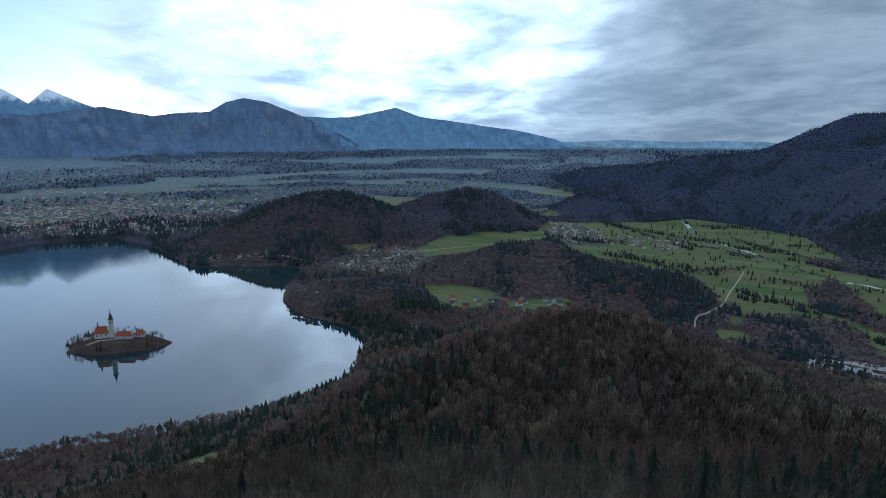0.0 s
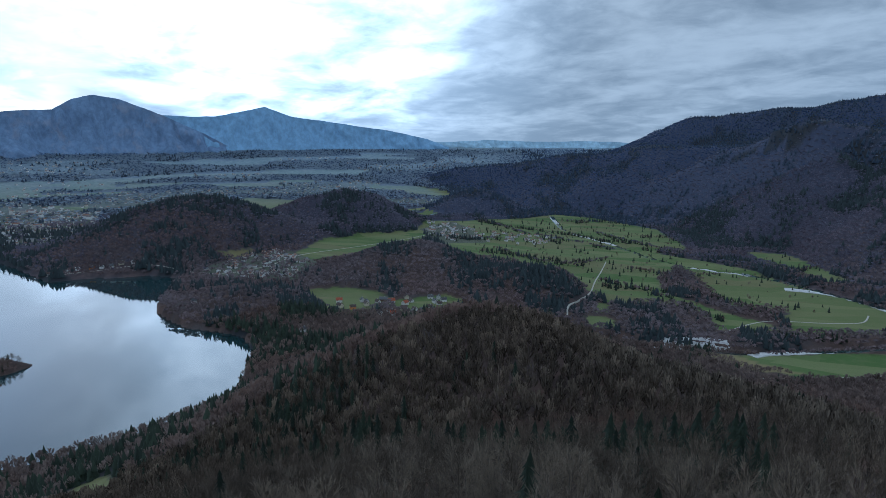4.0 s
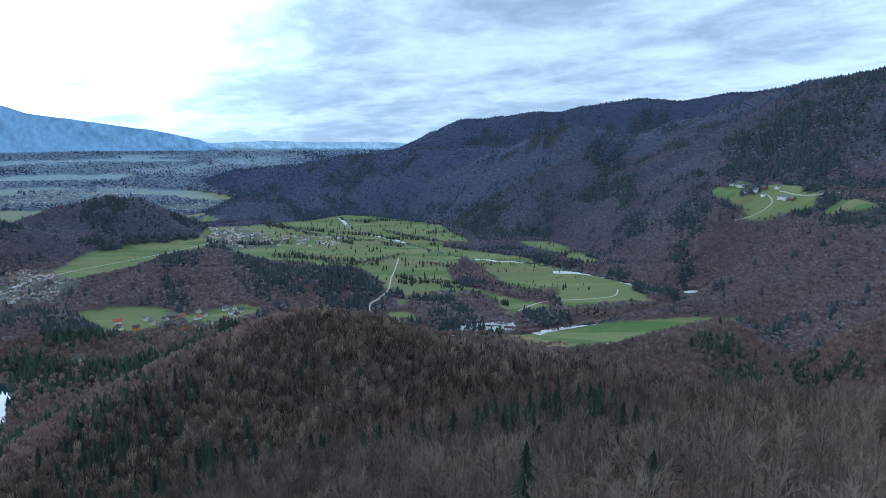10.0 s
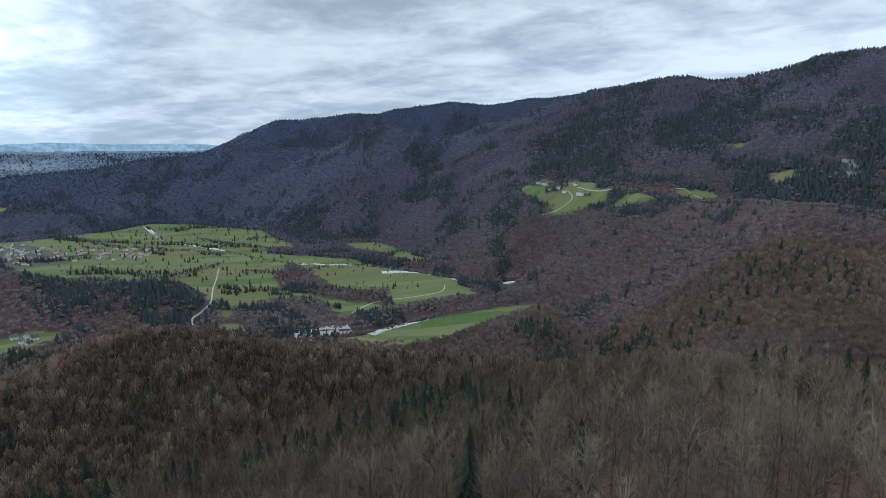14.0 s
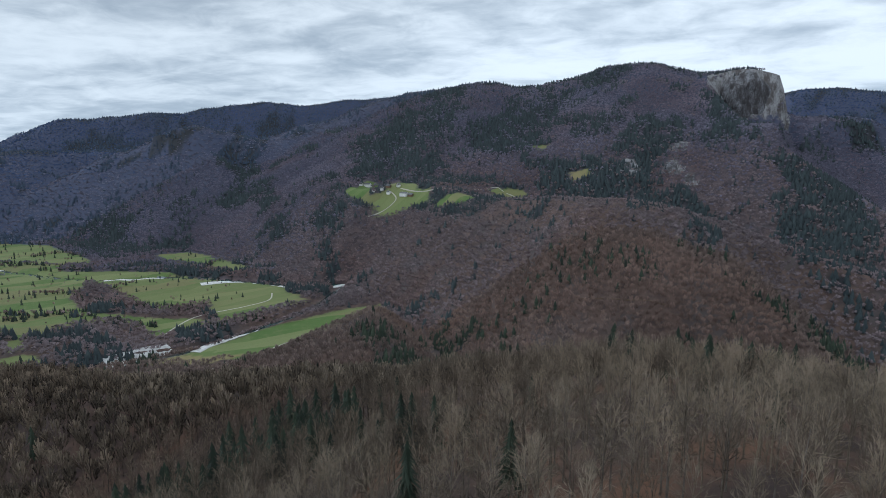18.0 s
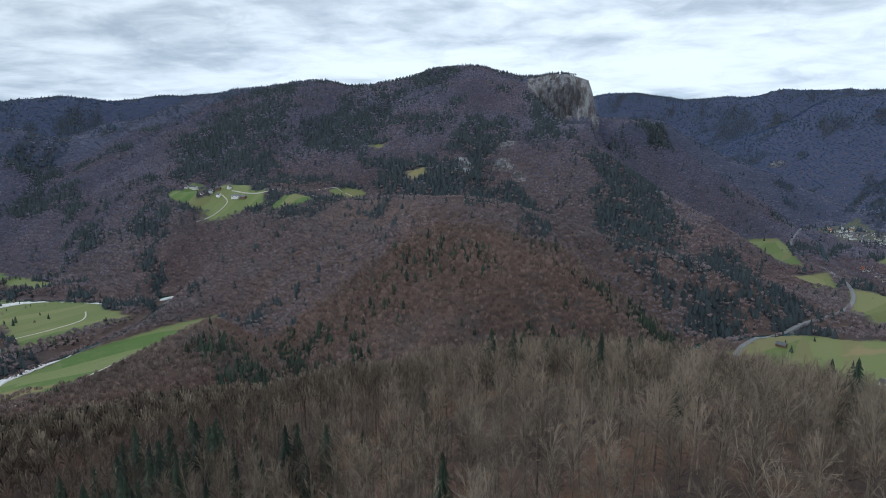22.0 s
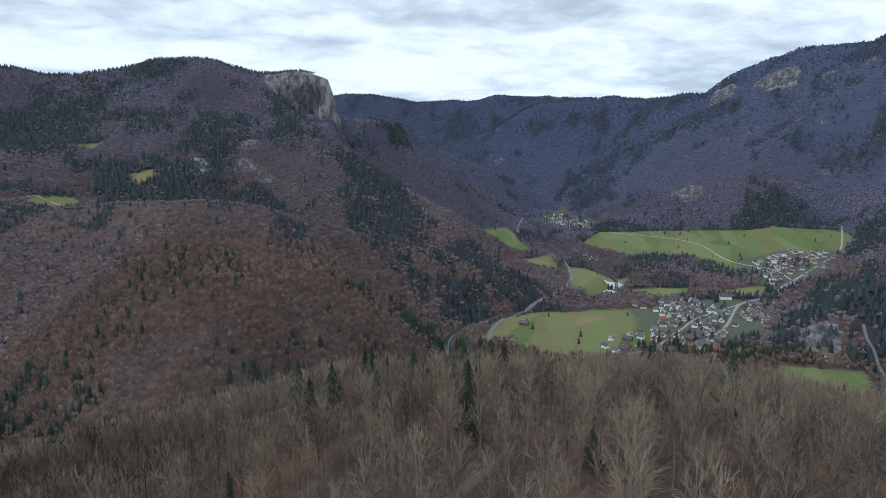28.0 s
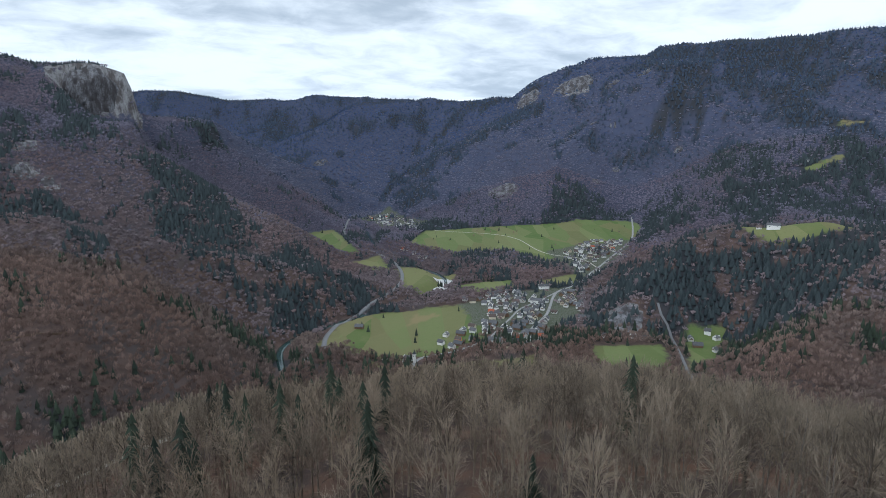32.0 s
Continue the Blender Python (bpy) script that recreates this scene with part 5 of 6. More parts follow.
def grow_hedges():
    """Rows of trees along ditches and banks, and single trees on the meadows."""
    xs, ys = [], []
    for line in HEDGES:
        for (ax, ay), (bx, by) in zip(line, line[1:]):
            n = int(math.hypot(bx - ax, by - ay) / 3.4)
            t = (np.arange(n) + rng.random(n)) / n
            gap = value_noise(ax + t * (bx - ax), ay + t * (by - ay), 45, 81) > 0.27
            xs.append((ax + t * (bx - ax) + rng.normal(0, 5, n))[gap])
            ys.append((ay + t * (by - ay) + rng.normal(0, 5, n))[gap])
    first = sum(len(v) for v in xs)
    for line in SPRUCE_ROWS:
        for (ax, ay), (bx, by) in zip(line, line[1:]):
            n = int(math.hypot(bx - ax, by - ay) / 2.3)
            t = rng.random(n)
            gap = value_noise(ax + t * (bx - ax), ay + t * (by - ay), 30, 83) > 0.22
            xs.append((ax + t * (bx - ax) + rng.normal(0, 6, n))[gap])
            ys.append((ay + t * (by - ay) + rng.normal(0, 6, n))[gap])
    last = sum(len(v) for v in xs)
    lone = rng.uniform((620, 900), (1560, 2450), (900, 2)).T
    low = rng.uniform((760, -2000), (2100, -420), (260, 2)).T
    xs, ys = np.concatenate([*xs, lone[0], low[0]]), np.concatenate([*ys, lone[1], low[1]])
    rows = np.zeros(len(xs), bool)
    rows[first:last] = True
    z = on_ground(xs, ys)
    ok = (z < 60) & (rows | np.array(open_land(xs, ys)[0] > 0.5))
    for line in ROADS.values():
        ok &= to_line(xs, ys, line) > 6
    xs, ys, z, rows = xs[ok], ys[ok], z[ok], rows[ok]
    size = rng.uniform(0.35, 0.95, len(xs))
    spr = rng.random(len(xs)) < np.where(rows, 0.62, 0.42 * (0.4 + 1.2 * value_noise(xs, ys, 90, 82)))
    plant("hedgerow_trees", [fan_crown(s, 14, 18, 0.10) for s in range(6)], xs[~spr], ys[~spr], z[~spr] - 0.3, size[~spr], M["twig_far"], "leafless hedgerow trees along ditches and lanes")
    plant("hedgerow_spruces", [cone_tree(16, 6, s) for s in range(4)], xs[spr], ys[spr], z[spr] - 0.3, size[spr] * 1.1, M["spruce"], "dark spruces in rows across the meadows")


def mesh_of(name, piece, mat, tone):
    v, f, tint = piece
    me = bpy.data.meshes.new(name)
    me.from_pydata(v, [], f)
    me.attributes.new("tone", "FLOAT", "POINT").data.foreach_set("value", (tone + tint).astype(np.float32))
    me.materials.append(mat)
    return me


def singles(bare, spruces, x, y, z, size, spr):
    kits = []
    for k, (t, c) in enumerate(bare):
        kits.append((mesh_of("trunk", t, M["bark"], 0.5), mesh_of("crown", c, M["twig"], 0.25 + 0.11 * k)))
    kits_s = [(mesh_of("trunk", t, M["bark"], 0.5), mesh_of("crown", c, M["spruce"], 0.3 + 0.15 * k)) for k, (t, c) in enumerate(spruces)]
    for i in range(len(x)):
        kit = kits_s[i % len(kits_s)] if spr[i] else kits[i % len(kits)]
        top = new("spruce" if spr[i] else "beech_tree")
        top.matrix_world = Matrix.LocRotScale((x[i], y[i], z[i] - 0.2), Euler((0, 0, random.random() * 6.28)), (size[i],) * 3)
        for n, me in zip(("trunk", "crown"), kit):
            ob = new(n, me)
            ob.parent = top
        tagged(top, "dark green spruce on the wooded summit" if spr[i] else "leafless grey beech on the leaf-strewn summit", "tree", group="summit trees")


grow_woods()
grow_brush()
grow_hedges()

# ---- roads, tracks and rivers ----
for kind, line in ROADS.items():
    width, mat, label = {"valley_road": (9.0, "asphalt", "grey asphalt valley road curving past meadows"), "village_street": (6.0, "street", "pale grey village street between houses"), "hall_lane": (4.5, "street", "narrow lane between village houses"),
                         "side_road": (4.6, "asphalt", "asphalt side road by the meadow"), "summit_track": (1.7, "earth", "earthen forest track among the beeches"),
                         "slope_track": (2.6, "track", "pale forest track along the slope"), "logging_track": (3.0, "earth", "logging track across the wooded slope")}.get(kind, (3.2, "track", "pale gravel lane across the meadows"))
    ribbon(kind, line, width, M[mat], label, "road")
ribbon("river", RAPIDS, 22.0, M["river"], "green-grey river winding through meadows", "river", lift=0.25, step=14)
ribbon("gorge_river", UPPER_RIVER[:11], 12.0, M["river"], "green river in the wooded gorge", "river", lift=0.25, step=14)
for line, width in (([(1215, 1090), (1262, 1040), (1292, 960), (1262, 855)], 24), ([(668, 830), (700, 850), (745, 842), (790, 815)], 34), ([(770, 742), (830, 745), (890, 735), (930, 722)], 13),
                    ([(1195, 1390), (1225, 1310), (1262, 1250)], 12), ([(1320, 765), (1345, 745), (1330, 725)], 12), ([(1300, 2400), (1262, 2290)], 9), ([(1225, -905), (1165, -880), (1130, -820)], 26),
                    ([(1180, 2030), (1195, 1900), (1205, 1780)], 12)):
    ribbon("gravel_bar", line, width, M["gravel"], "pale gravel bar beside the river", "gravel", lift=0.6, step=10, wander=1.0)


# ---- helpers for built things ----
def part(name, bm, mat, parent, label=""):
    me = bpy.data.meshes.new(name)
    bm.normal_update()
    bm.to_mesh(me)
    bm.free()
    me.materials.append(mat)
    ob = new(name, me)
    ob.parent = parent
    return tagged(ob, label)


def box(bm, x0, y0, z0, x1, y1, z1):
    vs = [bm.verts.new(p) for p in ((x0, y0, z0), (x1, y0, z0), (x1, y1, z0), (x0, y1, z0), (x0, y0, z1), (x1, y0, z1), (x1, y1, z1), (x0, y1, z1))]
    for f in ((3, 2, 1, 0), (4, 5, 6, 7), (0, 1, 5, 4), (1, 2, 6, 5), (2, 3, 7, 6), (3, 0, 4, 7)):
        bm.faces.new([vs[i] for i in f])


def boxed(*size):
    bm = bmesh.new()
    box(bm, *size)
    return bm


def gable_body(length, width, eaves, ridge):
    """Walls of a house with gable ends, along x."""
    bm = bmesh.new()
    l, w = length / 2, width / 2
    rows = [[bm.verts.new((sx * l, y, z)) for y, z in ((-w, -3.0), (-w, eaves), (0, ridge), (w, eaves), (w, -3.0))] for sx in (-1, 1)]
    bm.faces.new(rows[0][::-1])
    bm.faces.new(rows[1])
    for i in range(4):
        bm.faces.new((rows[0][i], rows[0][i + 1], rows[1][i + 1], rows[1][i]))
    bm.faces.new((rows[0][4], rows[0][0], rows[1][0], rows[1][4]))
    return bm


def gable_roof(length, width, eaves, ridge, over=0.7, thick=0.28, hip=0.0):
    bm = bmesh.new()
    l, w = length / 2 + over, width / 2 + over
    drop = over * (ridge - eaves) / (width / 2)
    for side in (-1, 1):
        low, high = eaves - drop, ridge
        quad = [(-l, side * w, low), (l, side * w, low), (l - hip, 0, high), (-l + hip, 0, high)]
        bottom = [bm.verts.new((x, y, z + 0.05)) for x, y, z in quad]
        top = [bm.verts.new((x, y, z + thick)) for x, y, z in quad]
        bm.faces.new(top if side < 0 else top[::-1])
        bm.faces.new(bottom[::-1] if side < 0 else bottom)
        for i in range(4):
            bm.faces.new((bottom[i], bottom[(i + 1) % 4], top[(i + 1) % 4], top[i]))
    if hip:
        for side in (-1, 1):
            tri = [bm.verts.new(p) for p in ((side * l, -w, eaves - drop + thick), (side * l, w, eaves - drop + thick), (side * (l - hip), 0, ridge + thick))]
            bm.faces.new(tri if side > 0 else tri[::-1])
    return bm


def window_on(house, x, y, z, wide, tall, facing, framed=False):
    """A framed pane set 4 cm proud of a wall that faces along y (facing 'y') or x."""
    bm, d = bmesh.new(), 0.05
    if facing == "y":
        box(bm, x - wide / 2, y - d, z, x + wide / 2, y + d, z + tall)
    else:
        box(bm, x - d, y - wide / 2, z, x + d, y + wide / 2, z + tall)
    pane = part("window", bm, M["glass"], house)
    if framed:
        bm, w = bmesh.new(), 0.14
        for s0, z0, s1, z1 in ((-wide / 2 - w, z - w, -wide / 2, z + tall + w), (wide / 2, z - w, wide / 2 + w, z + tall + w), (-wide / 2, z - w, wide / 2, z), (-wide / 2, z + tall, wide / 2, z + tall + w)):
            if facing == "y":
                box(bm, x + s0, y - 0.09, z0, x + s1, y + 0.09, z1)
            else:
                box(bm, x - 0.09, y + s0, z0, x + 0.09, y + s1, z1)
        part("window_frame", bm, M["stone"], pane, "pale stone frame")
    return pane


def build_house(length, width, eaves, ridge, wall, roof, balcony=False, hip=0.0):
    house = new("house")
    part("wall", gable_body(length, width, eaves, ridge), M[wall], house)
    part("roof", gable_roof(length, width, eaves, ridge, hip=hip), M[roof], house)
    part("chimney", boxed(length * 0.2 - 0.4, -1.2, ridge - 1.5, length * 0.2 + 0.4, -0.4, ridge + 1.1), M["stone"], house)
    for side in (-1, 1):
        for k in (-0.28, 0.28):
            window_on(house, k * length, side * width / 2, 1.2 if eaves < 4.5 else 3.9, 1.3, 1.4, "y")
        window_on(house, side * length / 2, 0.0, eaves - 0.4, 1.3, 1.4, "x")
    part("door", boxed(-0.6, -width / 2 - 0.07, 0, 0.6, -width / 2 + 0.05, 2.1), M["timber"], house)
    if balcony:
        part("balcony", boxed(length / 2, -width * 0.32, eaves - 1.4, length / 2 + 1.2, width * 0.32, eaves - 0.4), M["timber"], house)
    return house


LOOKS = [   # length, width, eaves, ridge, walls, roof, balcony, hip, words
    ((11, 9, 5.0, 9.0, "plaster", "tile_grey", True, 0.0), "white-plastered house with a dark grey gabled roof"),
    ((13, 9, 5.2, 9.4, "plaster_warm", "tile_brown", True, 0.0), "cream house with a brown gabled roof"),
    ((10, 8, 3.2, 7.2, "plaster", "tile_brown", False, 0.0), "low white house with a brown gabled roof"),
    ((12, 10, 5.4, 9.6, "plaster", "tile_red", True, 0.0), "white house with a red tiled roof"),
    ((16, 9, 4.6, 8.8, "timber", "tile_grey", False, 0.0), "weathered timber barn with a grey roof"),
    ((10, 9, 5.2, 8.4, "plaster", "tile_grey", False, 3.0), "white house with a grey hipped roof"),
    ((11, 8, 4.8, 8.6, "plaster_orange", "tile_brown", True, 0.0), "orange-plastered house with a brown roof"),
    ((24, 12, 7.0, 11.0, "plaster", "tile_grey", False, 0.0), "large white building with a long grey roof"),
]
KITS, HOMES = [], []
for look_, words in LOOKS:
    made = build_house(*look_)
    tagged(made, words, "house")
    KITS.append(made)
used_kits = set()


def put_house(k, x, y, turn, group):
    """Sets a house of look k on the ground; the first of each look is the one that was built."""
    z = float(on_ground(np.array([x]), np.array([y]))[0])
    m = pose(x, y, z + 0.1, 0, 0, turn) @ Matrix.Scale(1.0, 4)
    HOMES.append((x, y))
    if k in used_kits:
        ob = copy_thing(KITS[k], m)
    else:
        ob = KITS[k]
        ob.matrix_world = m
        used_kits.add(k)
    return tagged(ob, group=group)


ALL_ROADS = [line for line in ROADS.values()]


def settle(ring, count, spacing, weights, group, turn):
    r = np.random.default_rng(len(group) + count)
    xs, ys = [p[0] for p in ring], [p[1] for p in ring]
    placed = []
    for _ in range(count * 60):
        if len(placed) >= count:
            break
        x, y = r.uniform(min(xs), max(xs)), r.uniform(min(ys), max(ys))
        ax, ay = np.array([x]), np.array([y])
        if not inside(ax, ay, ring)[0] or any(math.hypot(x - a, y - b_) < spacing for a, b_ in HOMES):
            continue
        if min(to_line(ax, ay, line)[0] for line in ALL_ROADS) < 10:
            continue
        placed.append((x, y))
        put_house(int(r.choice(len(LOOKS), p=weights)), x, y, turn + r.choice([0, 90]) + r.normal(0, 12), group)


def chapel(x, y, turn):
    z = float(on_ground(np.array([x]), np.array([y]))[0])
    c = new("village_church")
    c.matrix_world = pose(x, y, z + 0.1, 0, 0, turn)
    HOMES.append((x, y))
    part("nave", gable_body(17, 9, 6.5, 11), M["plaster"], c)
    part("roof", gable_roof(17, 9, 6.5, 11, 0.5, 0.25, 2.0), M["tile_grey"], c, "grey pitched roof")
    part("tower", lathe([(3.1, -2), (3.0, 14.5), (3.4, 14.7), (3.4, 15.3)], 4, x=-10.5, turn=radians(45)), M["plaster"], c, "white square tower")
    part("spire", lathe([(3.5, 15.3), (2.4, 17.2), (1.0, 18.6), (0.9, 20), (0.08, 23)], 8, x=-10.5), M["copper"], c, "dark pointed tower roof")
    for side in (-1, 1):
        for k in (-4.5, 0, 4.5):
            window_on(c, k, side * 4.5, 2.6, 1.0, 2.6, "y", True)
        window_on(c, -10.5, side * 2.13, 11.0, 1.0, 1.8, "y")
    window_on(c, -12.65, 0, 11.0, 1.0, 1.8, "x")
    return tagged(c, "small white village church with a square tower", "church")


# houses that stand out one by one
SPOTS = []
SPOTS += [(0, 797, -575, 20, "houses by the street"), (6, 790, -608, 30, "houses by the street"), (0, 775, -628, 25, "houses by the street"), (4, 812, -632, 30, "houses by the street"), (5, 790, -672, 30, "houses by the street"), (2, 781, -697, 30, "houses by the street"), (2, 800, -462, 60, "houses by the street"), (4, 971, -515, 40, "field barns"), (7, 951, -999, 60, "lower village houses"), (7, 727, -872, 40, "lower village houses"), (3, 720, -690, 30, "lower village houses"), (0, 689, -705, 120, "lower village houses"), (0, 637, -815, 55, "houses under the knoll"), (0, 621, -832, 55, "houses under the knoll"), (5, 603, -850, 55, "houses under the knoll"), (0, 590, -866, 55, "houses under the knoll"), (2, 574, -880, 55, "houses under the knoll"), (0, 535, -920, 130, "houses by the side road"), (4, 509, -897, 40, "houses by the side road"), (0, 529, -964, 30, "houses by the side road")]
SPOTS += [(5, 509, -959, 70, "houses by the side road"), (0, 477, -899, 60, "houses by the side road"), (0, 917, -2300, 20, "hillside farm"), (2, 893, -2309, 10, "hillside farm"), (7, 545, -1222, 20, "knoll farm"), (2, 570, -1215, 20, "knoll farm"), (7, 1776, 866, 75, "hillside hamlet"), (0, 1776, 889, 75, "hillside hamlet"), (0, 1647, 738, 70, "hillside hamlet"), (4, 1672, 748, 70, "hillside hamlet"), (0, 1675, 716, 160, "hillside hamlet"), (2, 1655, 789, 60, "hillside hamlet"), (7, 1636, 684, 75, "hillside hamlet"), (4, 1630, 660, 75, "hillside hamlet"), (0, 1660, 764, 75, "hillside hamlet"), (5, -74, 1182, 15, "lakeside villas"), (0, -120, 1242, 10, "lakeside villas")]
SPOTS += [(0, 68, 1018, 30, "lakeside villas")]
for k, x, y, t, group in SPOTS:
    put_house(k, x, y, t, group)


GREY = [0.36, 0.1, 0.16, 0.04, 0.12, 0.17, 0.02, 0.03]
MIXED = [0.28, 0.16, 0.22, 0.07, 0.05, 0.15, 0.01, 0.06]
settle([(988, -787), (1000, -914), (930, -935), (874, -935), (797, -870), (762, -813), (730, -752), (668, -706), (701, -660), (778, -700), (830, -690), (885, -780)], 92, 13.2, GREY, "lower village houses", 35)
settle([(944, -1085), (988, -1216), (870, -1050), (750, -915), (813, -915), (900, -960)], 30, 13.5, GREY, "lower village houses", 35)
settle([(1190, -1345), (1285, -1575), (1219, -1660), (1193, -1716), (1067, -1500), (1030, -1366), (960, -1240), (954, -1160), (1050, -1230)], 84, 14.5, GREY, "upper village houses", 60)
settle([(2240, -1270), (1954, -1225), (1900, -1298), (2000, -1400), (2385, -1480)], 30, 24, [0.3, 0.1, 0.2, 0.08, 0, 0.2, 0, 0.12], "hamlet by the factory", 25)
for x, y, t in ((1985, -1285, 25), (1955, -1262, 25), (2010, -1262, 115), (1929, -1275, 100), (1895, -1290, 100), (1861, -1285, 100)):
    put_house(7, x, y, t, "hamlet by the factory")
put_house(7, 873, -893, 30, "lower village houses")
settle([(690, -640), (760, -560), (830, -600), (840, -690), (770, -720)], 11, 17, MIXED, "houses at the field's edge", 20)
settle([(1400, -985), (1560, -985), (1600, -1040), (1440, -1040)], 8, 16, GREY, "houses by the river", 10)
settle([(123, 1200), (260, 1200), (380, 1150), (290, 1060), (200, 1075)], 30, 15, MIXED, "hamlet below the wooded hill", 10)
settle([(-480, 1680), (-380, 1700), (-250, 1690), (-250, 1668), (-380, 1675)], 9, 20, MIXED, "houses along the shore road", 5)


RINGS = {"lakeside_village": [(-140, 1590), (-50, 1720), (0, 1815), (80, 1860), (150, 1660), (80, 1440), (20, 1455), (-70, 1520)],
         "valley_village": [(608, 2181), (700, 2330), (830, 2360), (800, 2050), (1080, 1950), (900, 1760), (740, 1860), (600, 1870)]}


def build_town():
    """The lakeside town, far off: several hundred roofs and walls."""
    r = np.random.default_rng(5)
    for name, mat_body, mat_roof, n, label in (("town_houses", "town_wall", "town_roof", 1050, "pale houses of the lakeside town under brown roofs"),
                                               ("town_blocks", "town_wall", "town_roof", 110, "hotels and blocks of the lakeside town"),
                                               ("lakeside_village", "town_wall", "town_roof", 110, "clustered houses of the lakeside village"),
                                               ("valley_village", "town_wall", "town_roof", 110, "houses and farms of the valley village"),
                                               ("plain_villages", "town_wall", "town_roof", 800, "scattered villages across the far plain")):
        verts, faces, mats = [], [], []
        count = 0
        while count < n:
            if name == "plain_villages":
                a, d = radians(r.uniform(-34, 22)), r.uniform(3000, 4600)
                x, y = HUB[0] + d * math.sin(a), HUB[1] + d * math.cos(a)
                if fractal(np.array([x]), np.array([(d - 2600) * 1.8]), 500, 2, 61)[0] < 0.57 or land_rise(np.array([x]), np.array([y]))[0] > 20:
                    continue
            elif name in RINGS:
                ring = RINGS[name]
                x, y = r.uniform(min(p[0] for p in ring), max(p[0] for p in ring)), r.uniform(min(p[1] for p in ring), max(p[1] for p in ring))
                if not inside(np.array([x]), np.array([y]), ring)[0]:
                    continue
            else:
                x, y = r.uniform(-1700, -480), r.uniform(2090, 3400)
                if not inside(np.array([x]), np.array([y]), TOWNS[0])[0] or r.random() < (y - 2050) / 2200:
                    continue
            z = float(on_ground(np.array([x]), np.array([y]))[0])
            big = name == "town_blocks"
            l, w, e = (r.uniform(16, 34), r.uniform(11, 14), r.uniform(7, 13)) if big else (r.uniform(9, 13), r.uniform(7.5, 10), r.uniform(3.5, 5.5))
            h = e + w * 0.36
            t = r.uniform(0, 3.14)
            c, s = math.cos(t), math.sin(t)
            pts = [(-l / 2, -w / 2, -2), (l / 2, -w / 2, -2), (l / 2, w / 2, -2), (-l / 2, w / 2, -2), (-l / 2, -w / 2, e), (l / 2, -w / 2, e), (l / 2, w / 2, e), (-l / 2, w / 2, e), (-l / 2, 0, h), (l / 2, 0, h)]
            n0 = len(verts)
            verts += [(x + px * c - py * s, y + px * s + py * c, z + pz) for px, py, pz in pts]
            for f, m in (((0, 1, 5, 4), 0), ((2, 3, 7, 6), 0), ((1, 2, 6, 9, 5), 0), ((3, 0, 4, 8, 7), 0), ((4, 5, 9, 8), 1), ((6, 7, 8, 9), 1)):
                faces.append(tuple(n0 + i for i in f))
                mats.append(m)
            count += 1
        me = bpy.data.meshes.new(name)
        me.from_pydata(verts, [], faces)
        me.materials.append(M[mat_body])
        me.materials.append(M[mat_roof])
        me.polygons.foreach_set("material_index", np.array(mats, np.int32))
        tagged(new(name, me), label, "houses", kind="stuff")


build_town()


# ---- the island with its church ----
def ring_verts(bm, radius, z, n, x=0, y=0, turn=0.0):
    return [bm.verts.new((x + radius * math.cos(turn + 2 * math.pi * i / n), y + radius * math.sin(turn + 2 * math.pi * i / n), z)) for i in range(n)]


def lathe(profile, n, x=0, y=0, turn=0.0):
    bm = bmesh.new()
    rings = [ring_verts(bm, r, z, n, x, y, turn) for r, z in profile]
    for a, b_ in zip(rings, rings[1:]):
        for i in range(n):
            bm.faces.new((a[i], a[(i + 1) % n], b_[(i + 1) % n], b_[i]))
    bm.faces.new(rings[-1])
    return bm


chapel(764, -484, 25)

ISLE = (-418.0, 1003.0)


def island_height(u, v):
    """u and v run -1 to 1 over the island's length and depth."""
    d = np.sqrt(u * u + v * v)
    top = 15.5 * np.clip((1 - d) * 2.1, 0, 1) ** 0.8
    return top + 0.8 * (fractal(u * 80, v * 50, 12, 3, 3) - 0.5) * (d < 0.95)


def build_island():
    n_r, n_a = 26, 96
    a, d = np.meshgrid(np.linspace(0, 2 * np.pi, n_a, endpoint=False), np.linspace(0.0, 1.06, n_r))
    wob = 1 + 0.06 * np.sin(3 * a + 1) + 0.04 * np.sin(7 * a)
    u, v = d * np.cos(a), d * np.sin(a)
    z = np.where(d > 1.0, -4 * (d - 1) / 0.06, island_height(u, v) + 0.25)
    x, y = ISLE[0] + 78 * wob * u, ISLE[1] + 38 * wob * v
    idx = np.arange(n_r * n_a).reshape(n_r, n_a)
    nxt = np.roll(idx, -1, 1)
    quads = np.stack([idx[:-1], idx[1:], nxt[1:], nxt[:-1]], -1).reshape(-1, 4)
    me = bpy.data.meshes.new("island")
    me.from_pydata(np.stack([x, y, z], -1).reshape(-1, 3), [], quads)
    me.polygons.foreach_set("use_smooth", np.ones(len(quads), bool))
    zero = np.zeros(n_r * n_a)
    me.attributes.new("cover", "FLOAT_COLOR", "POINT").data.foreach_set("color", np.stack([zero, zero, zero, zero], -1).astype(np.float32).ravel())
    me.materials.append(M["ground"])
    tagged(new("island", me), "small steep wooded island rising from the lake", "island", kind="structure")


def isle_z(x, y):
    return float(island_height(np.array([(x - ISLE[0]) / 78]), np.array([(y - ISLE[1]) / 38]))[0])


build_island()


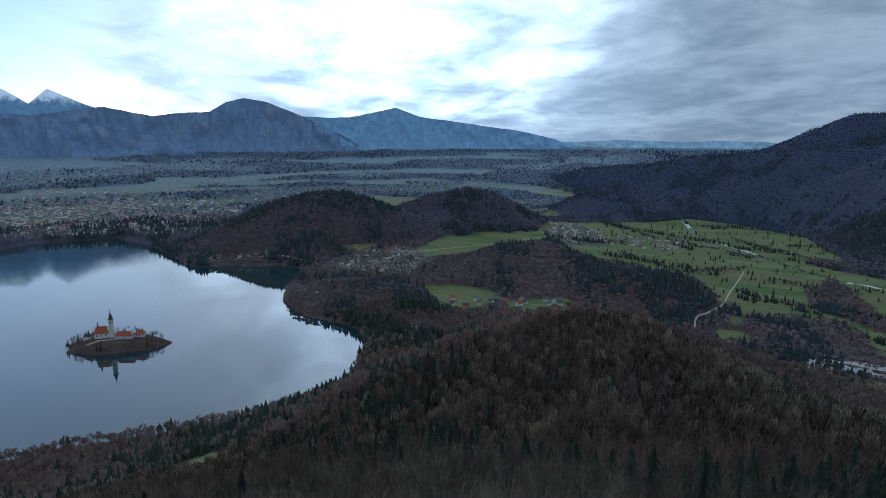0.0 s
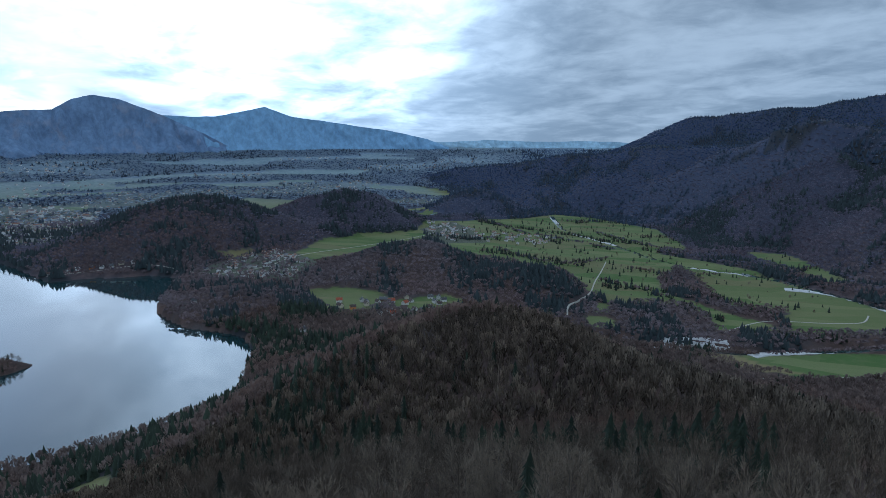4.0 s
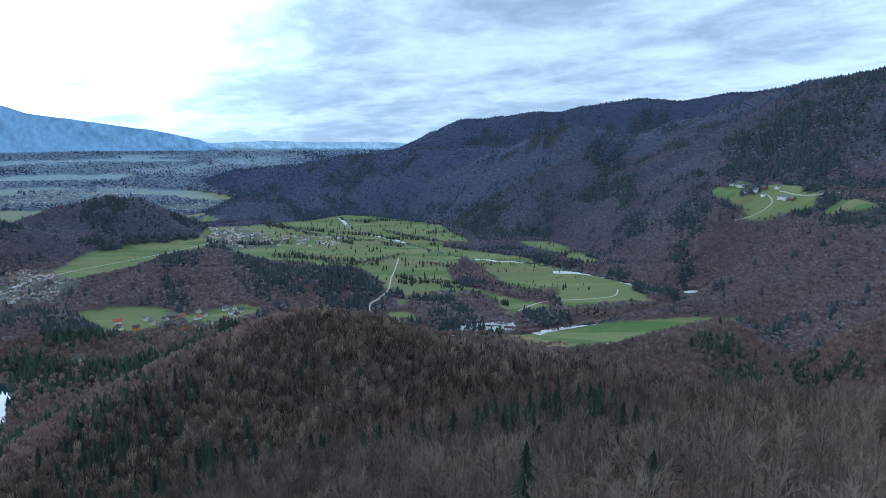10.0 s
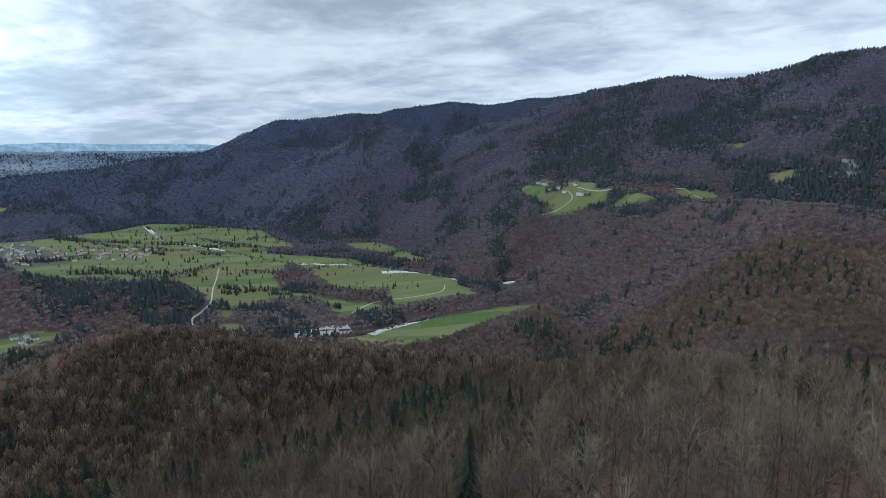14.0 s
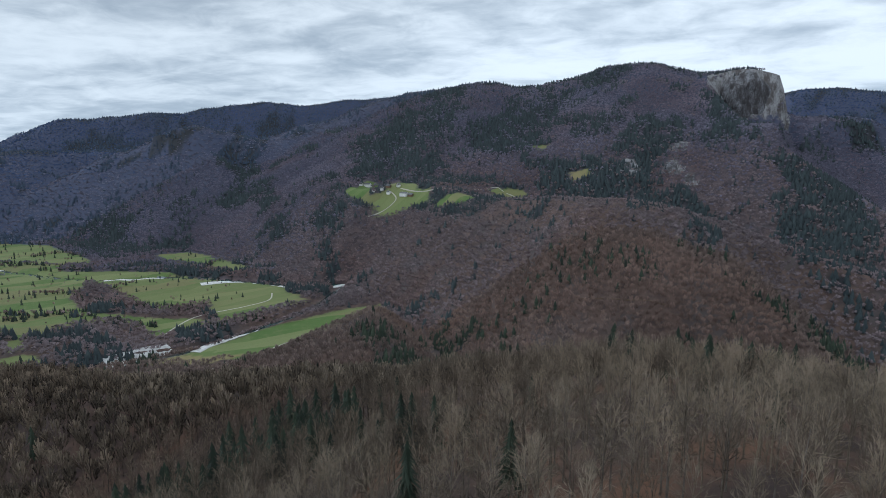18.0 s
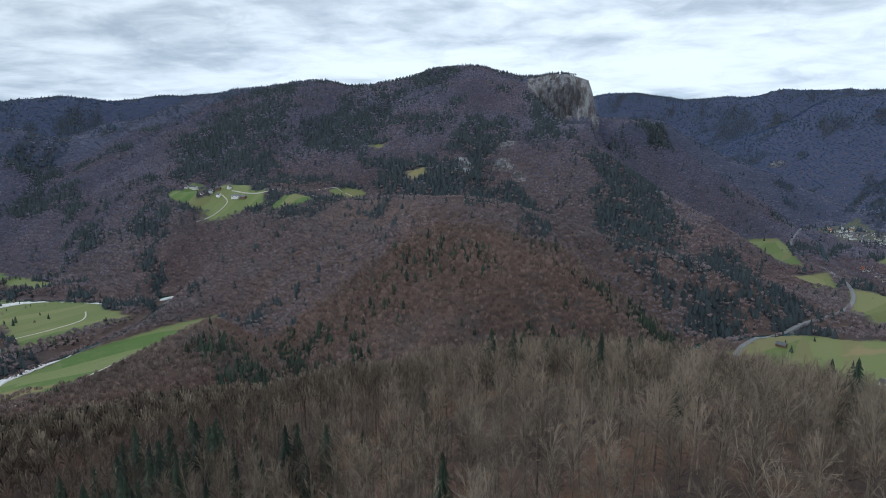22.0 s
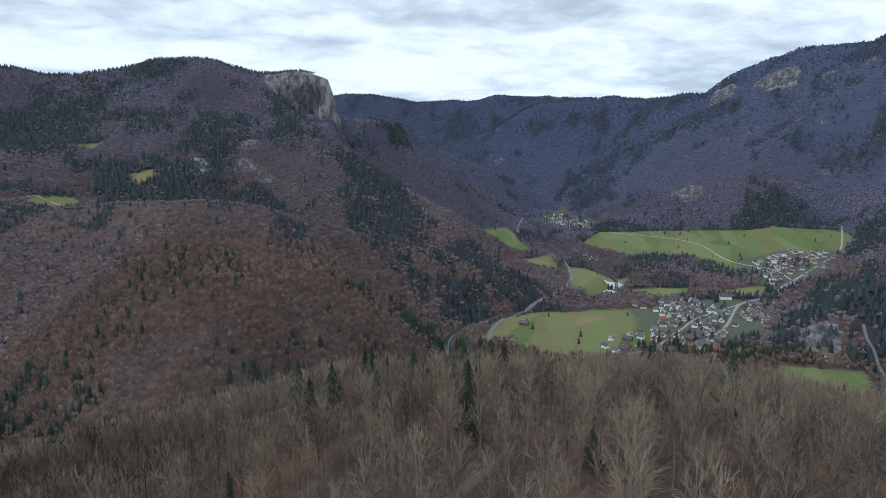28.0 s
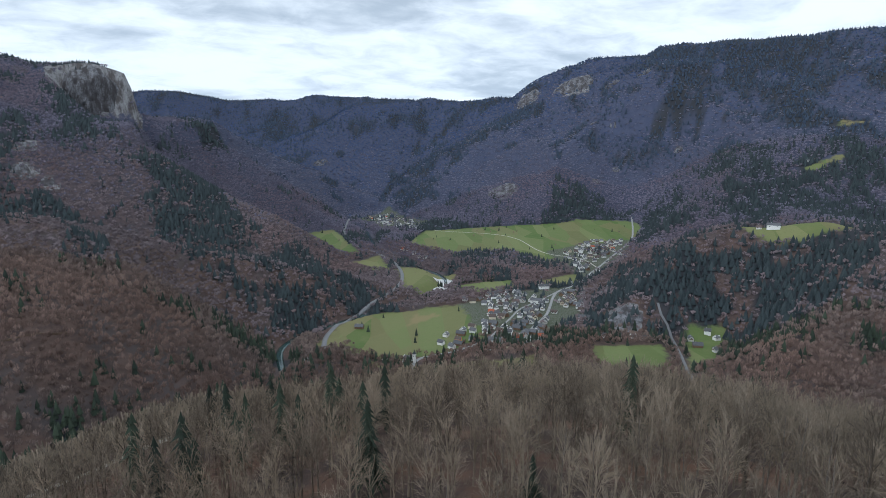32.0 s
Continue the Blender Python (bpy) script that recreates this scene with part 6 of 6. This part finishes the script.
def church_tower():
    tower = new("bell_tower")
    tower.location = (-422, 1000, 15.5)
    part("shaft", lathe([(4.0, -2), (3.9, 20), (4.4, 20.2), (4.4, 20.9), (3.7, 21.1), (3.6, 30), (4.3, 30.3), (4.3, 31)], 4, turn=radians(45)), M["plaster"], tower, "white plastered shaft with cornices")
    part("spire", lathe([(4.5, 31), (3.6, 33), (2.3, 34.5), (2.0, 36.5), (2.5, 37.2), (1.6, 38.6), (0.7, 40.5), (0.35, 45), (0.06, 47.5)], 8), M["copper"], tower, "dark onion-shaped spire")
    for k in range(4):
        t = radians(90 * k)
        for z0, w, h in ((24.0, 1.6, 3.6), (12.0, 1.1, 2.2)):
            bm = boxed(-w / 2, -0.08, z0, w / 2, 0.12, z0 + h)
            bm.transform(Matrix.Rotation(t, 4, "Z") @ Matrix.Translation((0, -2.72 if z0 < 20 else -2.56, 0)))
            part("belfry_opening", bm, M["glass"], tower)
    return tagged(tower, "white bell tower with a dark pointed spire", "tower")


def island_building(name, x, y, l, w, e, h, turn, wall, roof, label, hip=0.0, windows=3):
    b_ = new(name)
    b_.location, b_.rotation_euler = (x, y, isle_z(x, y) - 0.3), (0, 0, radians(turn))
    part("wall", gable_body(l, w, e, h), M[wall], b_)
    part("roof", gable_roof(l, w, e, h, 0.5, 0.25, hip), M[roof], b_, "red tiled roof")
    for side in (-1, 1):
        for k in range(windows):
            window_on(b_, (k + 0.5) / windows * l - l / 2, side * w / 2, e * 0.45, 1.2, min(3.0, e * 0.4), "y", True)
    return tagged(b_, label, "building")


church_tower()
nave = island_building("church", -438, 1002, 20, 12, 9, 19, 12, "plaster", "tile_red", "white church with a steep red tiled roof", 3.0)
part("turret", lathe([(1.2, 18), (1.0, 21), (1.5, 21.6), (0.9, 23.5), (0.15, 26.5)], 8, x=-5), M["copper"], nave, "dark ridge turret")
island_building("provost_house", -401, 996, 26, 11, 6, 11.5, -4, "plaster", "tile_red", "long white island house with a red roof", 2.5, 5)
island_building("chaplain_house", -380, 1003, 14, 9, 5.5, 10, 8, "plaster", "tile_red", "white island house with a red hipped roof", 2.0)
island_building("hermitage", -460, 1003, 12, 8, 3.6, 7.4, -10, "plaster", "tile_brown", "small island house with a brown roof", 1.5, 2)


def island_path():
    verts, faces = [], []
    n = 26
    for i in range(n):
        s = i / (n - 1)
        u, v = -0.72 + 0.85 * s, -0.62 - 0.05 * math.sin(3 * s) + 0.32 * s
        for off in (-0.03, 0.03):
            x, y = ISLE[0] + 78 * u, ISLE[1] + 38 * (v + off)
            verts.append((x, y, isle_z(x, y) + 0.9))
        for off in (-0.035, 0.035):
            x, y = ISLE[0] + 78 * u, ISLE[1] + 38 * (v + off)
            verts.append((x, y, isle_z(x, y) - 0.6))
        if i:
            a, b_ = 4 * (i - 1), 4 * i
            faces += [(a, a + 1, b_ + 1, b_), (a + 2, a, b_, b_ + 2), (a + 1, a + 3, b_ + 3, b_ + 1)]
    sheet("island_path", verts, faces, M["track"], "pale sloping path up the island", "path", smooth=False)


island_path()
jetty = new("boat_landing")
jetty.location = (-344, 1012, 0)
part("deck", boxed(-7, -3, 0.5, 9, 3, 0.9), M["timber"], jetty)
part("shelter", gable_body(6, 4, 2.6, 4.0), M["timber"], jetty)
part("roof", gable_roof(6, 4, 2.6, 4.0, 0.4, 0.15), M["tile_brown"], jetty)
tagged(jetty, "wooden boat landing with a small roofed shelter", "jetty")
steps = new("stone_stairway")
steps.location = (-385, 978, 0)
for k in range(14):
    part("step", boxed(-3, 0.9 * k, 0.2 + 0.5 * k, 3, 0.9 * k + 1.2, 0.9 + 0.5 * k), M["stone"], steps)
tagged(steps, "long stone stairway down to the lake", "stairs")


def island_trees():
    r = np.random.default_rng(12)
    kits = [(mesh_of("trunk", t, M["bark"], 0.5), mesh_of("crown", c, M["twig"], 0.3)) for t, c in (bare_tree(40 + s, 13, 9, 6, 1, 0.2, 4) for s in range(4))]
    kits_s = [(mesh_of("trunk", t, M["bark"], 0.5), mesh_of("crown", c, M["spruce"], 0.5)) for t, c in (spruce(50 + s, 14, 7, 6) for s in range(2))]
    for i in range(150):
        a = i * 2.399963
        d = 0.45 + 0.5 * r.random()
        u, v = d * math.cos(a), d * math.sin(a)
        if v < -0.1 and abs(u) < 0.6 and d < 0.86:
            continue
        x, y = ISLE[0] + 78 * u, ISLE[1] + 38 * v
        dark = r.random() < 0.22
        top = new("spruce" if dark else "lime_tree")
        s = r.uniform(0.7, 1.15)
        top.matrix_world = Matrix.LocRotScale((x, y, isle_z(x, y) - 0.2), Euler((0, 0, a)), (s, s, s))
        for n, me in zip(("trunk", "crown"), (kits_s if dark else kits)[i % 2]):
            new(n, me).parent = top
        tagged(top, "dark conifer on the island" if dark else "leafless tree on the island's edge", "tree", group="island trees")
    # bushes on the banks
    a, d = r.uniform(0, 2 * np.pi, 420), r.uniform(0.62, 1.0, 420)
    x, y = ISLE[0] + 78 * d * np.cos(a), ISLE[1] + 38 * d * np.sin(a)
    z = np.array([isle_z(px, py) for px, py in zip(x, y)])
    plant("island_bushes", [fan_crown(s, 13, 16, 0.10, 0.30) for s in range(5)], x, y, z - 0.4, r.uniform(0.18, 0.42, len(x)), M["twig_far"], "bare brown bushes on the island's banks", mood=0.3)


island_trees()


# ---- crags ----
def crag(name, line, rows, depth, label, seed):
    """A rock face: line gives x, y, foot and top along it; pushed in and out by ledges and gullies."""
    n = 110
    s = np.linspace(0, len(line) - 1, n)
    cols = np.array(line, float)
    x, y, lo, hi = (np.interp(s, np.arange(len(line)), cols[:, k]) for k in range(4))
    dx, dy = np.gradient(x), np.gradient(y)
    ln = np.hypot(dx, dy)
    nx, ny = -dy / ln, dx / ln
    toward = np.sign(nx * (HUB[0] - x) + ny * (HUB[1] - y))
    nx, ny = nx * toward, ny * toward
    along = np.concatenate([[0], np.cumsum(np.hypot(np.diff(x), np.diff(y)))])
    verts = []
    for k in range(rows):
        t = k / (rows - 1)
        z = lo + (hi - lo) * t + 20 * (fractal(along, np.full(n, t * 60.0), 25, 2, seed + 2) - 0.5) * (0.1 + (t > 0.9))
        out = depth * ((fractal(along, z * 0.5, 80, 5, seed) - 0.5) * 2.2 + 0.7 * (1 - t) - 1.6 * np.clip((t - 0.72) / 0.28, 0, 1) ** 2)
        fade = np.clip(np.minimum(np.arange(n) / 34 + 0.9 * (fractal(along, z, 40, 3, seed + 5) - 0.5), (n - 1 - np.arange(n)) / 10), 0, 1)
        out = out * fade - depth * 1.3 * (1 - fade)
        verts.append(np.stack([x + nx * out, y + ny * out, z], -1))
    faces = [(k * n + i, k * n + i + 1, (k + 1) * n + i + 1, (k + 1) * n + i) for k in range(rows - 1) for i in range(n - 1)]
    sheet(name, np.concatenate(verts), faces, M["rock"], label, "cliff", smooth=False)


crag("great_cliff", [(2514, -200, 470, 520), (2500, -235, 440, 552), (2492, -285, 400, 582), (2490, -345, 388, 602), (2494, -390, 385, 598), (2512, -430, 380, 566), (2548, -464, 376, 512), (2605, -488, 372, 455), (2690, -505, 370, 400)], 40, 24,
     "tall grey limestone cliff below a wooded summit", 4)


def outcrop(name, x, y, across, deep, bulge, label, seed):
    """A bare rocky breast on a slope, following the ground and standing a little proud of it."""
    n, m = 26, 20
    out = np.array((HUB[0] - x, HUB[1] - y))
    out = out / np.hypot(*out)
    side = np.array((-out[1], out[0]))
    u, v = np.meshgrid(np.linspace(-1, 1, n), np.linspace(-1, 1, m))
    px = x + side[0] * u * across / 2 + out[0] * v * deep / 2
    py = y + side[1] * u * across / 2 + out[1] * v * deep / 2
    edge = 1 - np.sqrt(u * u + v * v) * (0.75 + 0.6 * fractal(px, py, 30, 3, seed))
    lift = np.clip(edge * 3, -1, 1) * bulge + 7 * (fractal(px, py, 24, 4, seed + 1) - 0.5) * np.clip(edge * 4, 0, 1)
    z = on_ground(px.ravel(), py.ravel()).reshape(px.shape) + np.where(edge > 0, lift, -4 + edge * 10)
    faces = [(k * n + i, k * n + i + 1, (k + 1) * n + i + 1, (k + 1) * n + i) for k in range(m - 1) for i in range(n - 1)]
    sheet(name, np.stack([px, py, z], -1).reshape(-1, 3), faces, M["rock"], label, "rock", smooth=False)


OUTCROPS = []
OUTCROPS += [(1853, 52, 60, 40, 3, 1), (1828, 12, 44, 40, 3, 2), (1959, -93, 60, 50, 4, 3), (1850, -70, 46, 60, 4, 4), (1807, -120, 36, 34, 3, 5), (1900, -85, 30, 40, 3, 6)]     # the spur under the cliff
OUTCROPS += [(2348, 255, 50, 40, 4, 17), (2471, 220, 36, 50, 4, 18), (2432, -51, 60, 50, 4, 19), (2500, -140, 50, 60, 5, 20), (2389, -106, 40, 50, 4, 21), (2440, 90, 36, 40, 4, 26), (2400, 160, 30, 34, 3, 27)]     # below the summit
OUTCROPS += [(2139, -2504, 190, 110, 10, 8), (2220, -2480, 90, 80, 7, 9), (2400, -2423, 150, 80, 8, 10), (1818, -2621, 70, 50, 5, 11), (1775, -2335, 44, 20, 2.5, 12), (1861, -2304, 40, 22, 2.5, 13), (1960, -2560, 80, 60, 6, 28)]     # bands in the south wall
OUTCROPS += [(1868, -1737, 130, 90, 8, 7), (1835, -1755, 60, 50, 6, 29), (1621, -2166, 36, 30, 3, 14), (1624, -2039, 34, 30, 3, 16), (1455, -2362, 36, 50, 4, 24), (1207, -2289, 34, 60, 4, 25), (641, -876, 66, 44, 3, 15), (789, -1022, 40, 50, 5, 30)]
OUTCROPS += [(3050, -1500, 80, 60, 5, 22), (2350, -1950, 70, 50, 4, 23)]
for x, y, across, deep, bulge, seed in OUTCROPS:
    outcrop("rock_outcrop", x, y, across, deep, bulge, "pale limestone outcrop on a wooded slope", seed)
